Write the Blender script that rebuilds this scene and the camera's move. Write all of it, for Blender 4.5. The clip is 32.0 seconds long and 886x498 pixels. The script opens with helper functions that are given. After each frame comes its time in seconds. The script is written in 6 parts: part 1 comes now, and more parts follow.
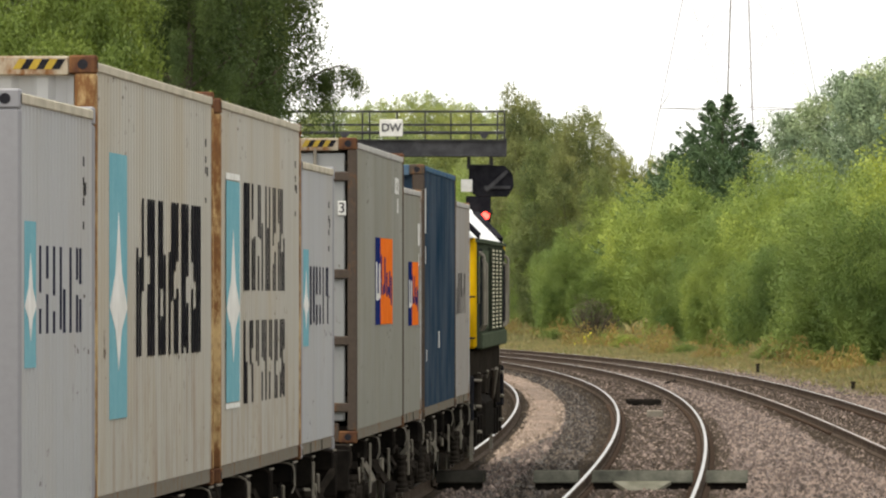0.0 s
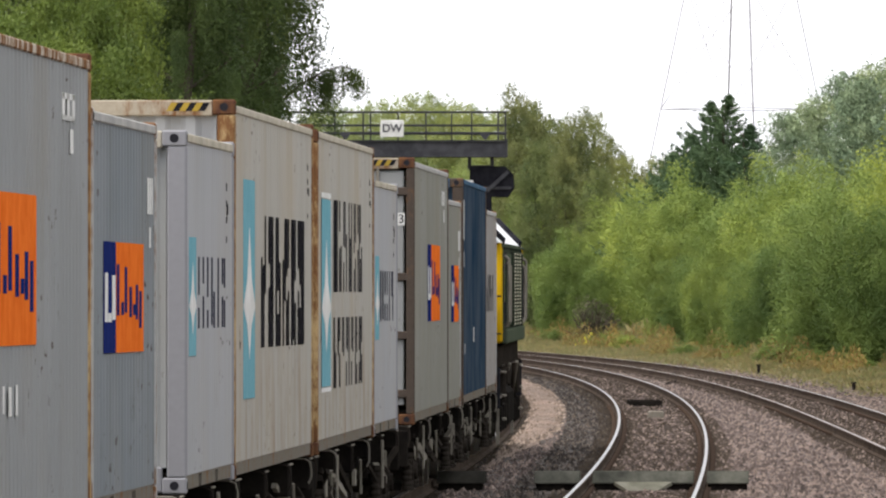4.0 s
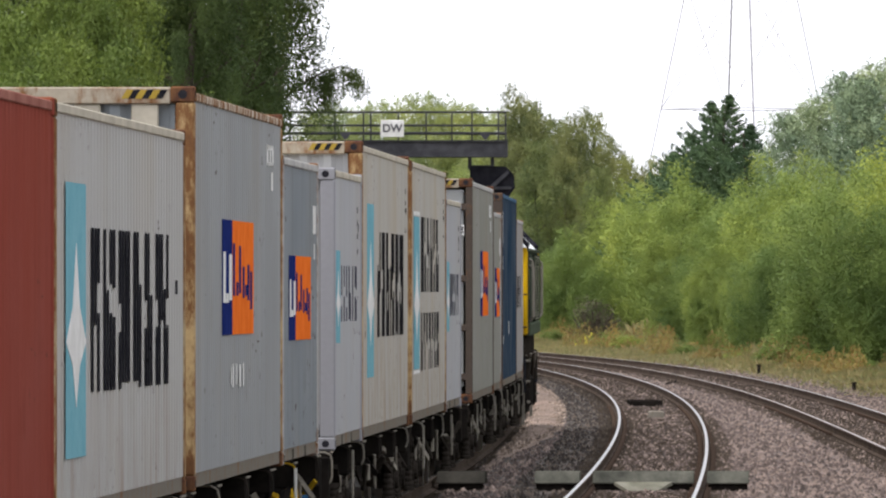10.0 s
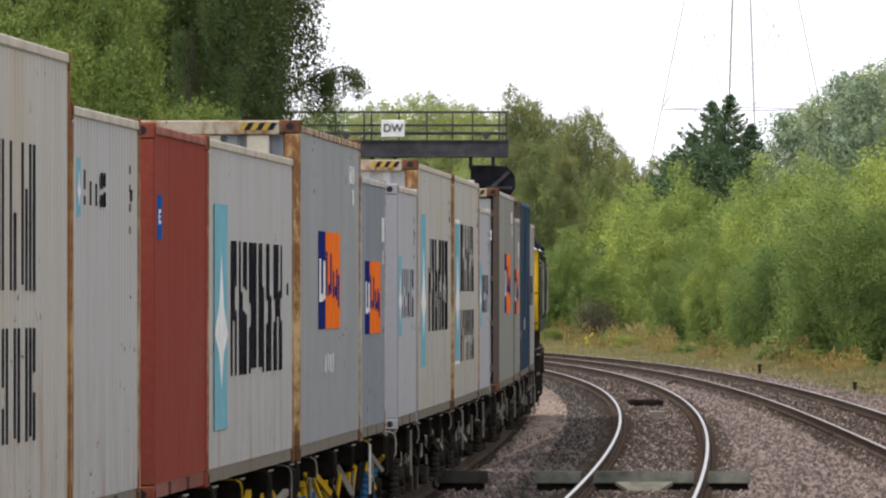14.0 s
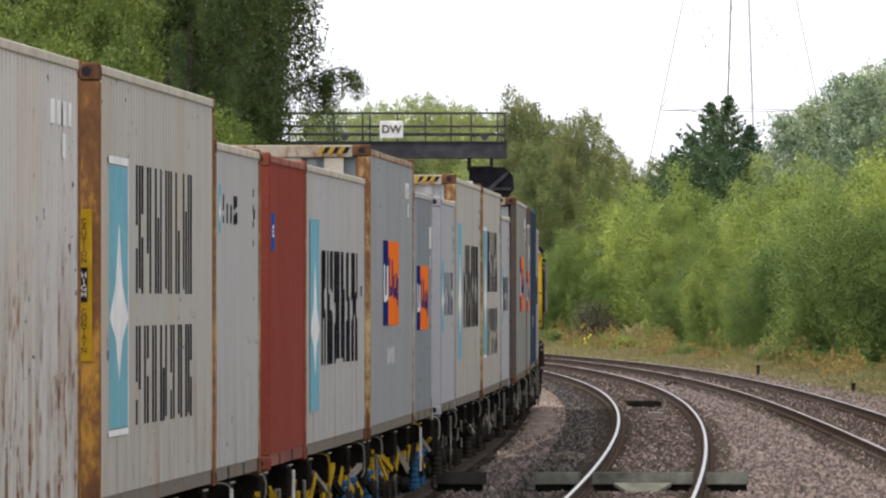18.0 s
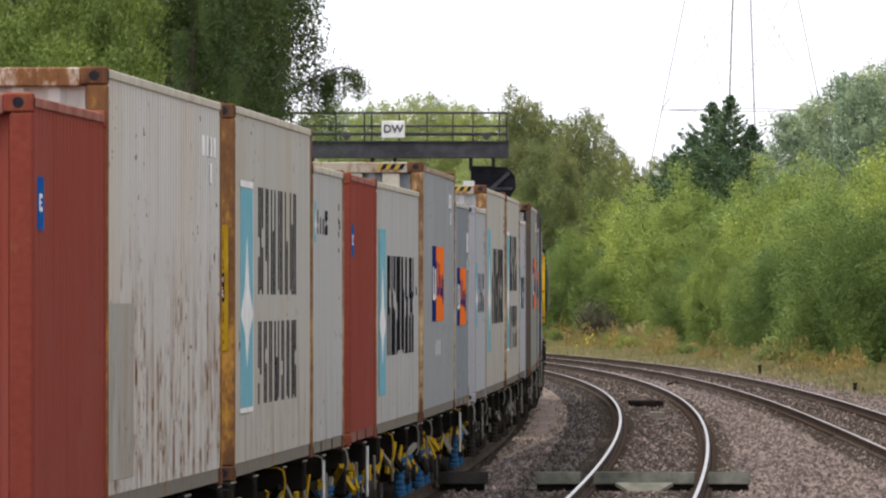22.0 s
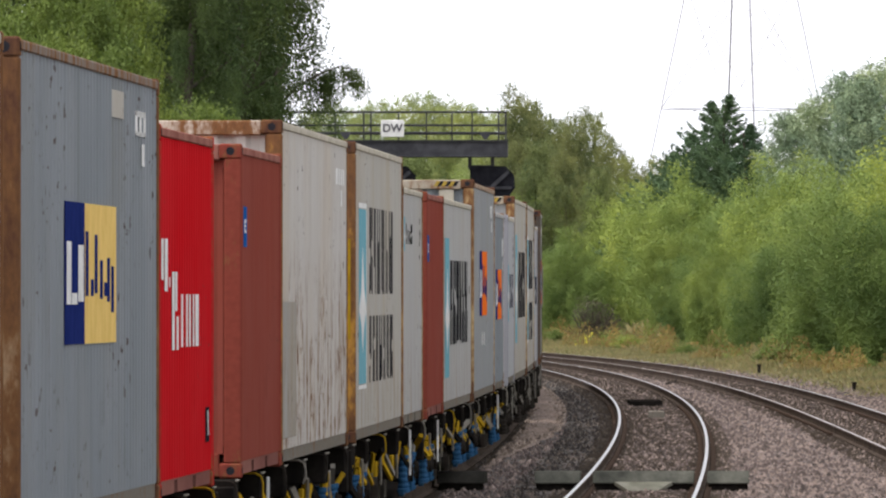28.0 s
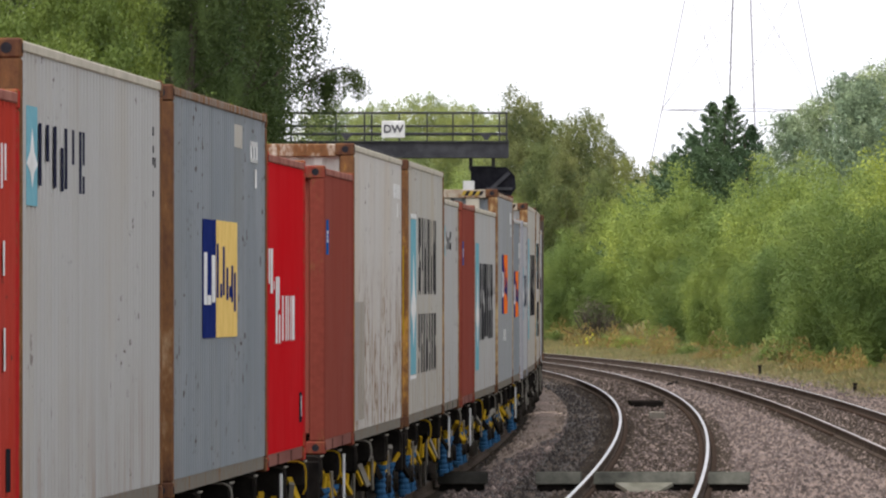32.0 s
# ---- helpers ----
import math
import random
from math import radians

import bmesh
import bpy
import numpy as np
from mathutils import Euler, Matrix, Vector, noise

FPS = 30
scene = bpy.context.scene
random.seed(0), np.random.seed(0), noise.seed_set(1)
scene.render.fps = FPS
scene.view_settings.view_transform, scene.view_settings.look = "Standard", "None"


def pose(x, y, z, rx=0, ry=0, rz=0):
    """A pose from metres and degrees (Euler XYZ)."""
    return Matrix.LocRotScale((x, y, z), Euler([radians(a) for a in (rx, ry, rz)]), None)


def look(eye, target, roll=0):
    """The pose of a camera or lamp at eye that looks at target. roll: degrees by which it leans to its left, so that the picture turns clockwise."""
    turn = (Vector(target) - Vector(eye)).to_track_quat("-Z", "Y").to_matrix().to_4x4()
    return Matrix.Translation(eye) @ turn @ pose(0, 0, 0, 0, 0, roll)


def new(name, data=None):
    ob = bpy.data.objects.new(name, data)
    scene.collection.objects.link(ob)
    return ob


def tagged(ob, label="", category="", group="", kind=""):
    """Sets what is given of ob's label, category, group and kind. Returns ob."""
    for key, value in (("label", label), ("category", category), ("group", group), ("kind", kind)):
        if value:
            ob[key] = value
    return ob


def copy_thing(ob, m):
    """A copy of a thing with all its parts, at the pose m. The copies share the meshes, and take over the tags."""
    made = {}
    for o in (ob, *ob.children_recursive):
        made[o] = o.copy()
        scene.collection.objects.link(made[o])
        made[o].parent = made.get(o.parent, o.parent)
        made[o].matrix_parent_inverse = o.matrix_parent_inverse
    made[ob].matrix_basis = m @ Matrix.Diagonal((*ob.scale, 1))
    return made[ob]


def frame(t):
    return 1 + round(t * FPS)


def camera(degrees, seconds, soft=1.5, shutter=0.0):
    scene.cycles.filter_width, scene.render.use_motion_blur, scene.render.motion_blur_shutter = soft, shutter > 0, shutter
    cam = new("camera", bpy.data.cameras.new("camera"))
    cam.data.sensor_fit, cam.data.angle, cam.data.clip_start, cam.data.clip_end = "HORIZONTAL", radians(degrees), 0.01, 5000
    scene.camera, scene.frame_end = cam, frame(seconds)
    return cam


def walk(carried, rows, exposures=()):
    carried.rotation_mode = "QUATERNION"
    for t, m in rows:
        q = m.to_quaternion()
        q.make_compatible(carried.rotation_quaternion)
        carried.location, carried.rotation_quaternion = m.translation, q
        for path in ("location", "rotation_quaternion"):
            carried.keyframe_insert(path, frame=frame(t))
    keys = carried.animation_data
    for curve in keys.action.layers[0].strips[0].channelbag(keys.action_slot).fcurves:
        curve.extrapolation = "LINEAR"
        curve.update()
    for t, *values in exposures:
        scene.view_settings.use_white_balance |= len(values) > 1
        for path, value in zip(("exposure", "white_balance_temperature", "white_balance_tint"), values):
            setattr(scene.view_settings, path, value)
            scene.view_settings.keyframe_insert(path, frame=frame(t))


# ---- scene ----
cam = camera(4.727, 32.0, soft=2.2)

# ---- the line of the railway: plan and profile along D, the distance ahead of the camera ----
EYE = 2.275
RAIL_C = 0.7525


def line_x(d):
    if d <= 300:
        return -6.83017 + 0.0593381 * d - 1.85106e-4 * d ** 2 + 6.508e-7 * d ** 3 - 1.46379e-9 * d ** 4
    return line_x(300) - 0.034099 * (d - 300) - 0.00046 * (d - 300) ** 2


def line_h(d):
    if d <= 300:
        return 0.0593381 - 3.70212e-4 * d + 1.9524e-6 * d ** 2 - 5.85516e-9 * d ** 3
    return -0.034099 - 0.00092 * (d - 300)


def line_z(d):
    if d < 0:
        return 0.0
    if d <= 330:
        return 1.60676e-5 * d ** 2 - 1.68168e-8 * d ** 3
    return line_z(330) + 0.00511 * (d - 330)


def off3(d):
    """Offset of the third track, which bows away from the others nearer the camera."""
    d = min(d, 308.0)
    return 12.4684 - 0.038818 * d + 6.30588e-5 * d * d


def at_line(d, o, up=0.0):
    h = line_h(d)
    n = math.hypot(1, h)
    return Vector((line_x(d) + o / n, d - o * h / n, line_z(d) + up))


ARC_D = np.arange(-260.0, 620.0, 1.0)
ARC_S = np.array([math.hypot(1, line_h(d)) for d in ARC_D])
ARC_S = np.concatenate([[0], np.cumsum((ARC_S[1:] + ARC_S[:-1]) / 2)])
ARC_S += 60.0 - np.interp(60.0, ARC_D, ARC_S)


def d_of(s):
    return float(np.interp(s, ARC_S, ARC_D))


# the head of the load along the line: it slows gently as it rolls away
def train_s(t):
    return 141.781 + 3.72477 * t + 0.0030036 * t ** 2 - 2.02099e-4 * t ** 3


def vehicle_pose(s, half):
    """Pose of a vehicle whose middle is at s and whose bogies stand half to each side."""
    a = at_line(d_of(s - half), 0)
    b = at_line(d_of(s + half), 0)
    y = (b - a).normalized()
    x = y.cross(Vector((0, 0, 1))).normalized()
    z = x.cross(y)
    m = Matrix((x, y, z)).transposed().to_4x4()
    m.translation = (a + b) / 2
    return m


# ---- the camera on its tripod, with the small tremor of a long lens ----
F_PX = 18997.0
SHAKE = (
    (0, 0, 0), (0.5, -0.2, -0.3), (1, 1.4, 0.2), (1.5, 2.4, -0.2), (2, -0.3, -0.3), (2.5, 1.7, -0.2), (3, 1.4, -0.2), (3.5, 1.5, 1.3),
    (5.5, 0, 0.5), (6, -1.8, 0.8), (6.5, -2.4, 0.5), (7, -0.7, 0.7), (7.5, -1.2, 1.2), (8, 0.2, 1.4), (8.5, 0, 2.2), (9, -0.5, 1.7),
    (9.5, 0.5, 1.2), (10, 1.9, 1.2), (10.5, 2.2, 1), (11, 3.6, 1), (11.5, 4.1, 1.5), (12, 1, 0.2), (12.5, 2.8, 0.8), (13, 4.3, 1),
)
SHAKE_B = (
    (13.5, 4.4, 1), (14, 3.2, 1), (14.5, 3.6, 1.2), (16.5, 4.4, 3.1), (17, 2.6, 3.6), (17.5, 1.9, 4.1), (18, 0.5, 2.9), (18.5, 0, 1.7),
    (19, 0.2, 1.5), (19.5, 0.7, 2), (20, 3.3, 2.7), (20.5, 3.6, 2.2), (21, 2.2, 1.7), (21.5, 3.3, 2), (22, 3.6, 2.4), (22.5, 4.1, 1.9),
    (23, 3.8, 2.5), (23.5, 4.3, 2.4), (24, 3.8, 1.9), (24.5, 3.9, 1.9), (25, 2.9, 2.7), (25.5, 3.6, 2.5),
)
SHAKE_C = (
    (27.5, 3.3, 2), (28, 2.2, 1), (28.5, 1.7, 2.4), (29, 1.9, 1.3), (29.5, 3.1, 1.3), (30, 3.3, 1.7), (30.5, 2.6, 2.2), (31, 3.9, 1.9),
    (31.5, 3.8, 1.3), (32, 3.6, 2.5),
)
TILT_UP = math.degrees(math.atan((572.6 - 441) / F_PX))
walk(cam, [(t, pose(0, 0, EYE, 90 + TILT_UP + math.degrees(dy / F_PX), 0, math.degrees(dx / F_PX))) for t, dx, dy in SHAKE + SHAKE_B + SHAKE_C],
     exposures=((0, 0.18, 7150, 8.5), (0.6, 0.13, 7050, 9), (1.5, 0.09, 6850, 10), (3.5, 0.08, 6650, 12), (6, 0.07, 6450, 14), (32, 0.07, 6450, 14)))

# ---- light: a bright overcast sky and a weak broad sun from behind on the left ----
world = bpy.data.worlds.new("sky")
scene.world = world
world.use_nodes = True
wn, wl = world.node_tree.nodes, world.node_tree.links
sky = wn.new("ShaderNodeTexSky")
sky.sky_type = "NISHITA"
sky.sun_disc = False
sky.sun_elevation = radians(62)
sky.sun_rotation = radians(246)
sky.dust_density = 4.0
cloud = wn.new("ShaderNodeMix")
cloud.data_type = "RGBA"
cloud.inputs[0].default_value = 0.85
cloud.inputs[7].default_value = (10.0, 10.25, 10.65, 1)
wl.new(sky.outputs[0], cloud.inputs[6])
wl.new(cloud.outputs[2], wn["Background"].inputs["Color"])
wn["Background"].inputs["Strength"].default_value = 0.15
sun = new("sun", bpy.data.lights.new("sun", "SUN"))
sun.data.energy = 2.3
sun.data.angle = radians(45)
sun.data.color = (1.0, 0.95, 0.86)
AZ, EL = radians(246), radians(62)
SUN_DIR = Vector((math.sin(AZ) * math.cos(EL), math.cos(AZ) * math.cos(EL), math.sin(EL)))
sun.matrix_world = look(SUN_DIR * 50, (0, 0, 0))
scene.view_settings.exposure = 0.0


# ---- materials ----
def mat_new(name):
    m = bpy.data.materials.new(name)
    m.use_nodes = True
    nt = m.node_tree
    return m, nt, nt.nodes, nt.links, nt.nodes["Principled BSDF"]


def ramp(nodes, stops):
    r = nodes.new("ShaderNodeValToRGB")
    while len(r.color_ramp.elements) < len(stops):
        r.color_ramp.elements.new(0.5)
    for e, (p, c) in zip(r.color_ramp.elements, stops):
        e.position, e.color = p, (*c, 1) if len(c) == 3 else c
    return r


def noise_tex(nodes, links, scale, detail=6, stretch=(1, 1, 1), rough=0.55, coord="Object"):
    tc = nodes.new("ShaderNodeTexCoord")
    mp = nodes.new("ShaderNodeMapping")
    mp.inputs["Scale"].default_value = stretch
    n = nodes.new("ShaderNodeTexNoise")
    n.inputs["Scale"].default_value = scale
    n.inputs["Detail"].default_value = detail
    n.inputs["Roughness"].default_value = rough
    links.new(tc.outputs[coord], mp.inputs[0])
    links.new(mp.outputs[0], n.inputs["Vector"])
    return n


def mix_rgb(nodes, links, fac, a, b, mode="MIX"):
    mx = nodes.new("ShaderNodeMix")
    mx.data_type, mx.blend_type = "RGBA", mode
    for sock, v in ((mx.inputs[0], fac), (mx.inputs[6], a), (mx.inputs[7], b)):
        if isinstance(v, (int, float)):
            sock.default_value = v
        elif isinstance(v, tuple):
            sock.default_value = (*v, 1)
        else:
            links.new(v, sock)
    return mx.outputs[2]


def add_bump(nodes, links, bsdf, height, strength=0.3, dist=0.02):
    b = nodes.new("ShaderNodeBump")
    b.inputs["Strength"].default_value = strength
    b.inputs["Distance"].default_value = dist
    links.new(height, b.inputs["Height"])
    links.new(b.outputs[0], bsdf.inputs["Normal"])


def simple(name, c1, c2, rough=0.6, metal=0.0, scale=3.0, bump=0.15, stretch=(1, 1, 1)):
    m, nt, nodes, links, b = mat_new(name)
    n = noise_tex(nodes, links, scale, stretch=stretch)
    n2 = noise_tex(nodes, links, scale * 9, 4)
    r = ramp(nodes, ((0.3, c1), (0.7, c2)))
    links.new(n.outputs[0], r.inputs[0])
    col = mix_rgb(nodes, links, 0.25, r.outputs[0], n2.outputs[0], "SOFT_LIGHT")
    links.new(col, b.inputs["Base Color"])
    b.inputs["Roughness"].default_value = rough
    b.inputs["Specular IOR Level"].default_value = 0.5 if metal > 0.5 or rough < 0.4 else 0.0
    b.inputs["Metallic"].default_value = metal
    add_bump(nodes, links, b, n2.outputs[0], bump, 0.01)
    return m


def paint(name, col, rust=0.3, dirt=0.35, seed=0.0, rough=0.8, fade=0.12, chips=0.4, worn=None, stained=0.4):
    """Weathered container paint: mottled, with vertical dirt runs and clustered rust streaks."""
    m, nt, nodes, links, b = mat_new(name)
    dark = tuple(v * (1 - dirt) * k for v, k in zip(col, (1.02, 0.97, 0.9)))
    pale = tuple(min(1, v * (1 - fade) + fade * 0.6) for v in col)
    big = noise_tex(nodes, links, 0.5 + seed * 0.03, 5)
    r0 = ramp(nodes, ((0.3, col), (0.72, pale)))
    links.new(big.outputs[0], r0.inputs[0])
    runs = noise_tex(nodes, links, 1.0 + 0.05 * seed, 7, (1.5, 2.1, 0.13))
    rr = ramp(nodes, ((0.46, (0, 0, 0)), (0.82, (0.5, 0.5, 0.5))))
    links.new(runs.outputs[0], rr.inputs[0])
    c = mix_rgb(nodes, links, rr.outputs[0], r0.outputs[0], dark)
    warm = noise_tex(nodes, links, 0.9, 6, (1, 0.7, 0.35), 0.62)
    wr = ramp(nodes, ((0.5 - 0.2 * (stained - 0.4), (0, 0, 0)), (0.8 - 0.2 * (stained - 0.4), (stained,) * 3)))
    links.new(warm.outputs[0], wr.inputs[0])
    c = mix_rgb(nodes, links, wr.outputs[0], c, tuple(v * k for v, k in zip(col, (0.95, 0.82, 0.64))))
    mask = noise_tex(nodes, links, 0.6 + 0.04 * seed, 4, (1, 1, 0.6))
    mr = ramp(nodes, ((0.52 - 0.15 * rust, (0, 0, 0)), (0.68 - 0.12 * rust, (1, 1, 1))))
    links.new(mask.outputs[0], mr.inputs[0])
    fine = noise_tex(nodes, links, 7.0, 9, (1, 1.0, 0.33 if worn else 0.2), 0.7)
    lo = 0.66 - 0.15 * rust
    fr = ramp(nodes, ((lo, (0, 0, 0)), (lo + 0.09, (1, 1, 1))))
    links.new(fine.outputs[0], fr.inputs[0])
    both = mix_rgb(nodes, links, 1.0, fr.outputs[0], mr.outputs[0], "MULTIPLY")
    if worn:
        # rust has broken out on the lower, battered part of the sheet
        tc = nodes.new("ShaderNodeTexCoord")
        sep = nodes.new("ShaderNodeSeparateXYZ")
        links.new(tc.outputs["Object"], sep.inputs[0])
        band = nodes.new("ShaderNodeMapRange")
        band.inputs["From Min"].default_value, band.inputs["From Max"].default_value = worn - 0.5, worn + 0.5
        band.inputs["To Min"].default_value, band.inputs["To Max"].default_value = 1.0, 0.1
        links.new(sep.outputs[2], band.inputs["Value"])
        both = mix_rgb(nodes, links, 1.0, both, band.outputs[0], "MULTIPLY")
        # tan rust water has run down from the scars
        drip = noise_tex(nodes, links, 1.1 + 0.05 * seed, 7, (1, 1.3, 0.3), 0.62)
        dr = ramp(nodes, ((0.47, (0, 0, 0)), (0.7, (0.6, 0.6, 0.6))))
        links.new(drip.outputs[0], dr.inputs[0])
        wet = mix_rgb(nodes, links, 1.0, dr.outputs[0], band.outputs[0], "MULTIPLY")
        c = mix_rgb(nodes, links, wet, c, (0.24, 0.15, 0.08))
    c = mix_rgb(nodes, links, both, c, (0.165, 0.078, 0.034))
    spots = noise_tex(nodes, links, 15.0, 6, (1, 0.75, 0.6), 0.6)
    sr = ramp(nodes, ((0.64 - 0.06 * chips, (0, 0, 0)), (0.68 - 0.06 * chips, (0.85, 0.85, 0.85))))
    links.new(spots.outputs[0], sr.inputs[0])
    where = noise_tex(nodes, links, 0.55 + 0.02 * seed, 3, (1, 0.8, 1))
    wh = ramp(nodes, ((0.56 - 0.1 * chips, (0, 0, 0)), (0.66 - 0.1 * chips, (1, 1, 1))))
    links.new(where.outputs[0], wh.inputs[0])
    c = mix_rgb(nodes, links, mix_rgb(nodes, links, 1.0, sr.outputs[0], wh.outputs[0], "MULTIPLY"), c, (0.075, 0.05, 0.04))
    stain = noise_tex(nodes, links, 1.7, 5, (1, 1, 0.8), 0.6)
    st = ramp(nodes, ((0.6, (0, 0, 0)), (0.78, (0.55, 0.55, 0.55))))
    links.new(stain.outputs[0], st.inputs[0])
    c = mix_rgb(nodes, links, st.outputs[0], c, dark)
    links.new(c, b.inputs["Base Color"])
    b.inputs["Roughness"].default_value = rough
    b.inputs["Specular IOR Level"].default_value = 0.0
    add_bump(nodes, links, b, big.outputs[0], 0.25, 0.03)
    return m


def rusty(name, col, amount):
    """Paint that has gone to rust over a share of its surface."""
    m, nt, nodes, links, b = mat_new(name)
    n = noise_tex(nodes, links, 3.5, 9, (1, 1, 0.4), 0.72)
    lo = 0.66 - 0.32 * amount
    r = ramp(nodes, ((lo - 0.08, col), (lo + 0.02, (0.2, 0.1, 0.045)), (lo + 0.2, (0.085, 0.042, 0.03))))
    links.new(n.outputs[0], r.inputs[0])
    n2 = noise_tex(nodes, links, 22, 5)
    c = mix_rgb(nodes, links, 0.22 if amount > 0 else 0.08, r.outputs[0], n2.outputs[0], "OVERLAY")
    links.new(c, b.inputs["Base Color"])
    b.inputs["Roughness"].default_value = 0.85
    b.inputs["Specular IOR Level"].default_value = 0.0
    add_bump(nodes, links, b, n2.outputs[0], 0.3, 0.01)
    return m


def foliage(name, c1, c2, c3, trans=0.35):
    m, nt, nodes, links, b = mat_new(name)
    geo = nodes.new("ShaderNodeNewGeometry")
    oi = nodes.new("ShaderNodeObjectInfo")
    r = ramp(nodes, ((0.0, c1), (0.5, c2), (1.0, c3)))
    links.new(geo.outputs["Random Per Island"], r.inputs[0])
    # broad noise paints lit clumps and shaded hollows into the leaf colour
    n = noise_tex(nodes, links, 0.55, 4)
    rn = ramp(nodes, ((0.34, (0.52, 0.62, 0.57)), (0.66, (1.28, 1.22, 1.0))))
    links.new(n.outputs[0], rn.inputs[0])
    c = mix_rgb(nodes, links, 0.85, r.outputs[0], rn.outputs[0], "MULTIPLY")
    rv = ramp(nodes, ((0.0, (0.72, 0.8, 0.82)), (0.5, (1.0, 1.02, 1.0)), (1.0, (1.36, 1.25, 1.0))))
    links.new(oi.outputs["Random"], rv.inputs[0])
    c = mix_rgb(nodes, links, 0.65, c, rv.outputs[0], "MULTIPLY")
    links.new(c, b.inputs["Base Color"])
    b.inputs["Roughness"].default_value = 0.6
    b.inputs["Specular IOR Level"].default_value = 0.25
    tr = nodes.new("ShaderNodeBsdfTranslucent")
    links.new(c, tr.inputs[0])
    mx = nodes.new("ShaderNodeMixShader")
    mx.inputs[0].default_value = trans
    links.new(b.outputs[0], mx.inputs[1])
    links.new(tr.outputs[0], mx.inputs[2])
    links.new(mx.outputs[0], nodes["Material Output"].inputs[0])
    return m


def stony(name, c1, c2, c3, scale=14.0, bump=0.9, big=0.35):
    m, nt, nodes, links, b = mat_new(name)
    tc = nodes.new("ShaderNodeTexCoord")
    v = nodes.new("ShaderNodeTexVoronoi")
    v.inputs["Scale"].default_value = scale
    links.new(tc.outputs["Object"], v.inputs["Vector"])
    r = ramp(nodes, ((0.05, c1), (0.5, c2), (0.95, c3)))
    sep = nodes.new("ShaderNodeSeparateColor")
    links.new(v.outputs["Color"], sep.inputs[0])
    links.new(sep.outputs[0], r.inputs[0])
    n = noise_tex(nodes, links, big, 6)
    rn = ramp(nodes, ((0.3, (0.55, 0.52, 0.5)), (0.7, (1.3, 1.25, 1.2))))
    links.new(n.outputs[0], rn.inputs[0])
    c = mix_rgb(nodes, links, 0.9, r.outputs[0], rn.outputs[0], "MULTIPLY")
    links.new(c, b.inputs["Base Color"])
    b.inputs["Roughness"].default_value = 0.9
    add_bump(nodes, links, b, v.outputs["Distance"], bump, 0.03)
    return m


M_BALLAST = stony("dirty_ballast", (0.06944, 0.05106, 0.0451), (0.1366, 0.0999, 0.0869), (0.2296, 0.1721, 0.1485), 24.0)
M_BALLAST_D = stony("dark_ballast", (0.015, 0.011, 0.008), (0.036, 0.027, 0.02), (0.08, 0.061, 0.047))
# oil stain, with the shade under the wagons worked into the colour
M_BALLAST_O = stony("oily_shaded_ballast", (0.007, 0.006, 0.005), (0.016, 0.013, 0.01), (0.036, 0.029, 0.023))
M_BALLAST_L = stony("fresh_ballast", (0.1, 0.068, 0.05), (0.185, 0.13, 0.098), (0.29, 0.217, 0.168))
M_RAIL = simple("rail_side", (0.048, 0.036, 0.029), (0.1, 0.076, 0.06), 0.8, 0.2, 2.0)
M_RAILDULL = simple("rusty_rail_top", (0.19, 0.156, 0.1344), (0.361, 0.31, 0.273), 0.38, 0.8, 1.0, 0.02)
M_RAILTOP = simple("rail_top", (0.1944, 0.1908, 0.1836), (0.3024, 0.2988, 0.2916), 0.3, 1.0, 1.0, 0.02)
M_SLEEPER = simple("sleeper_concrete", (0.045, 0.036, 0.028), (0.095, 0.077, 0.06), 0.9, 0, 5.0, 0.4)
M_CLIP = simple("rail_clip", (0.05, 0.035, 0.03), (0.1, 0.07, 0.05), 0.8, 0.3, 9.0)
M_DARK = simple("gantry_steel", (0.0425, 0.04375, 0.0488), (0.0875, 0.0875, 0.09516), 0.6, 0.3, 3.0)
M_UNDER = simple("underframe_grime", (0.00864, 0.00792, 0.0072), (0.0252, 0.0216, 0.01872), 0.75, 0.1, 4.0, 0.3)
M_UNDER2 = simple("bracket_steel", (0.016, 0.014, 0.012), (0.045, 0.038, 0.032), 0.6, 0.0, 4.0, 0.3)
M_YELLOW = simple("yellow_paint", (0.3276, 0.1998, 0.012), (0.4836, 0.3034, 0.024), 0.5, 0, 4.0)
M_CABYELLOW = simple("cab_yellow", (0.5, 0.3, 0.008), (0.62, 0.39, 0.015), 0.5, 0, 1.5)
M_BLUE = simple("blue_paint", (0.0176, 0.0585, 0.12), (0.04, 0.117, 0.224), 0.5, 0, 4.0)
M_WHITE = simple("white_paint", (0.6, 0.6, 0.57), (0.8, 0.8, 0.78), 0.5, 0, 4.0)
M_CREAM = simple("pale_steel", (0.187, 0.17, 0.1403), (0.306, 0.2805, 0.238), 0.55, 0, 4.0)
M_BLACK = simple("black_paint", (0.012, 0.012, 0.016), (0.03, 0.03, 0.035), 0.55, 0, 4.0)
M_INK = simple("ink_paint", (0.012, 0.014, 0.034), (0.024, 0.026, 0.05), 0.6, 0, 4.0)
# black letters greyed: the haze over the sign is in the colour
M_LETTER = simple("hazed_letter_paint", (0.06, 0.06, 0.068), (0.11, 0.11, 0.12), 0.7, 0, 4.0)
M_NAVY = simple("navy_paint", (0.012, 0.022, 0.11), (0.02, 0.032, 0.15), 0.5, 0, 4.0)
M_ORANGE = simple("orange_paint", (0.72, 0.14, 0.02), (0.85, 0.2, 0.035), 0.5, 0, 4.0)
M_GOLD = simple("pale_yellow_paint", (0.7, 0.48, 0.14), (0.82, 0.58, 0.2), 0.5, 0, 4.0)
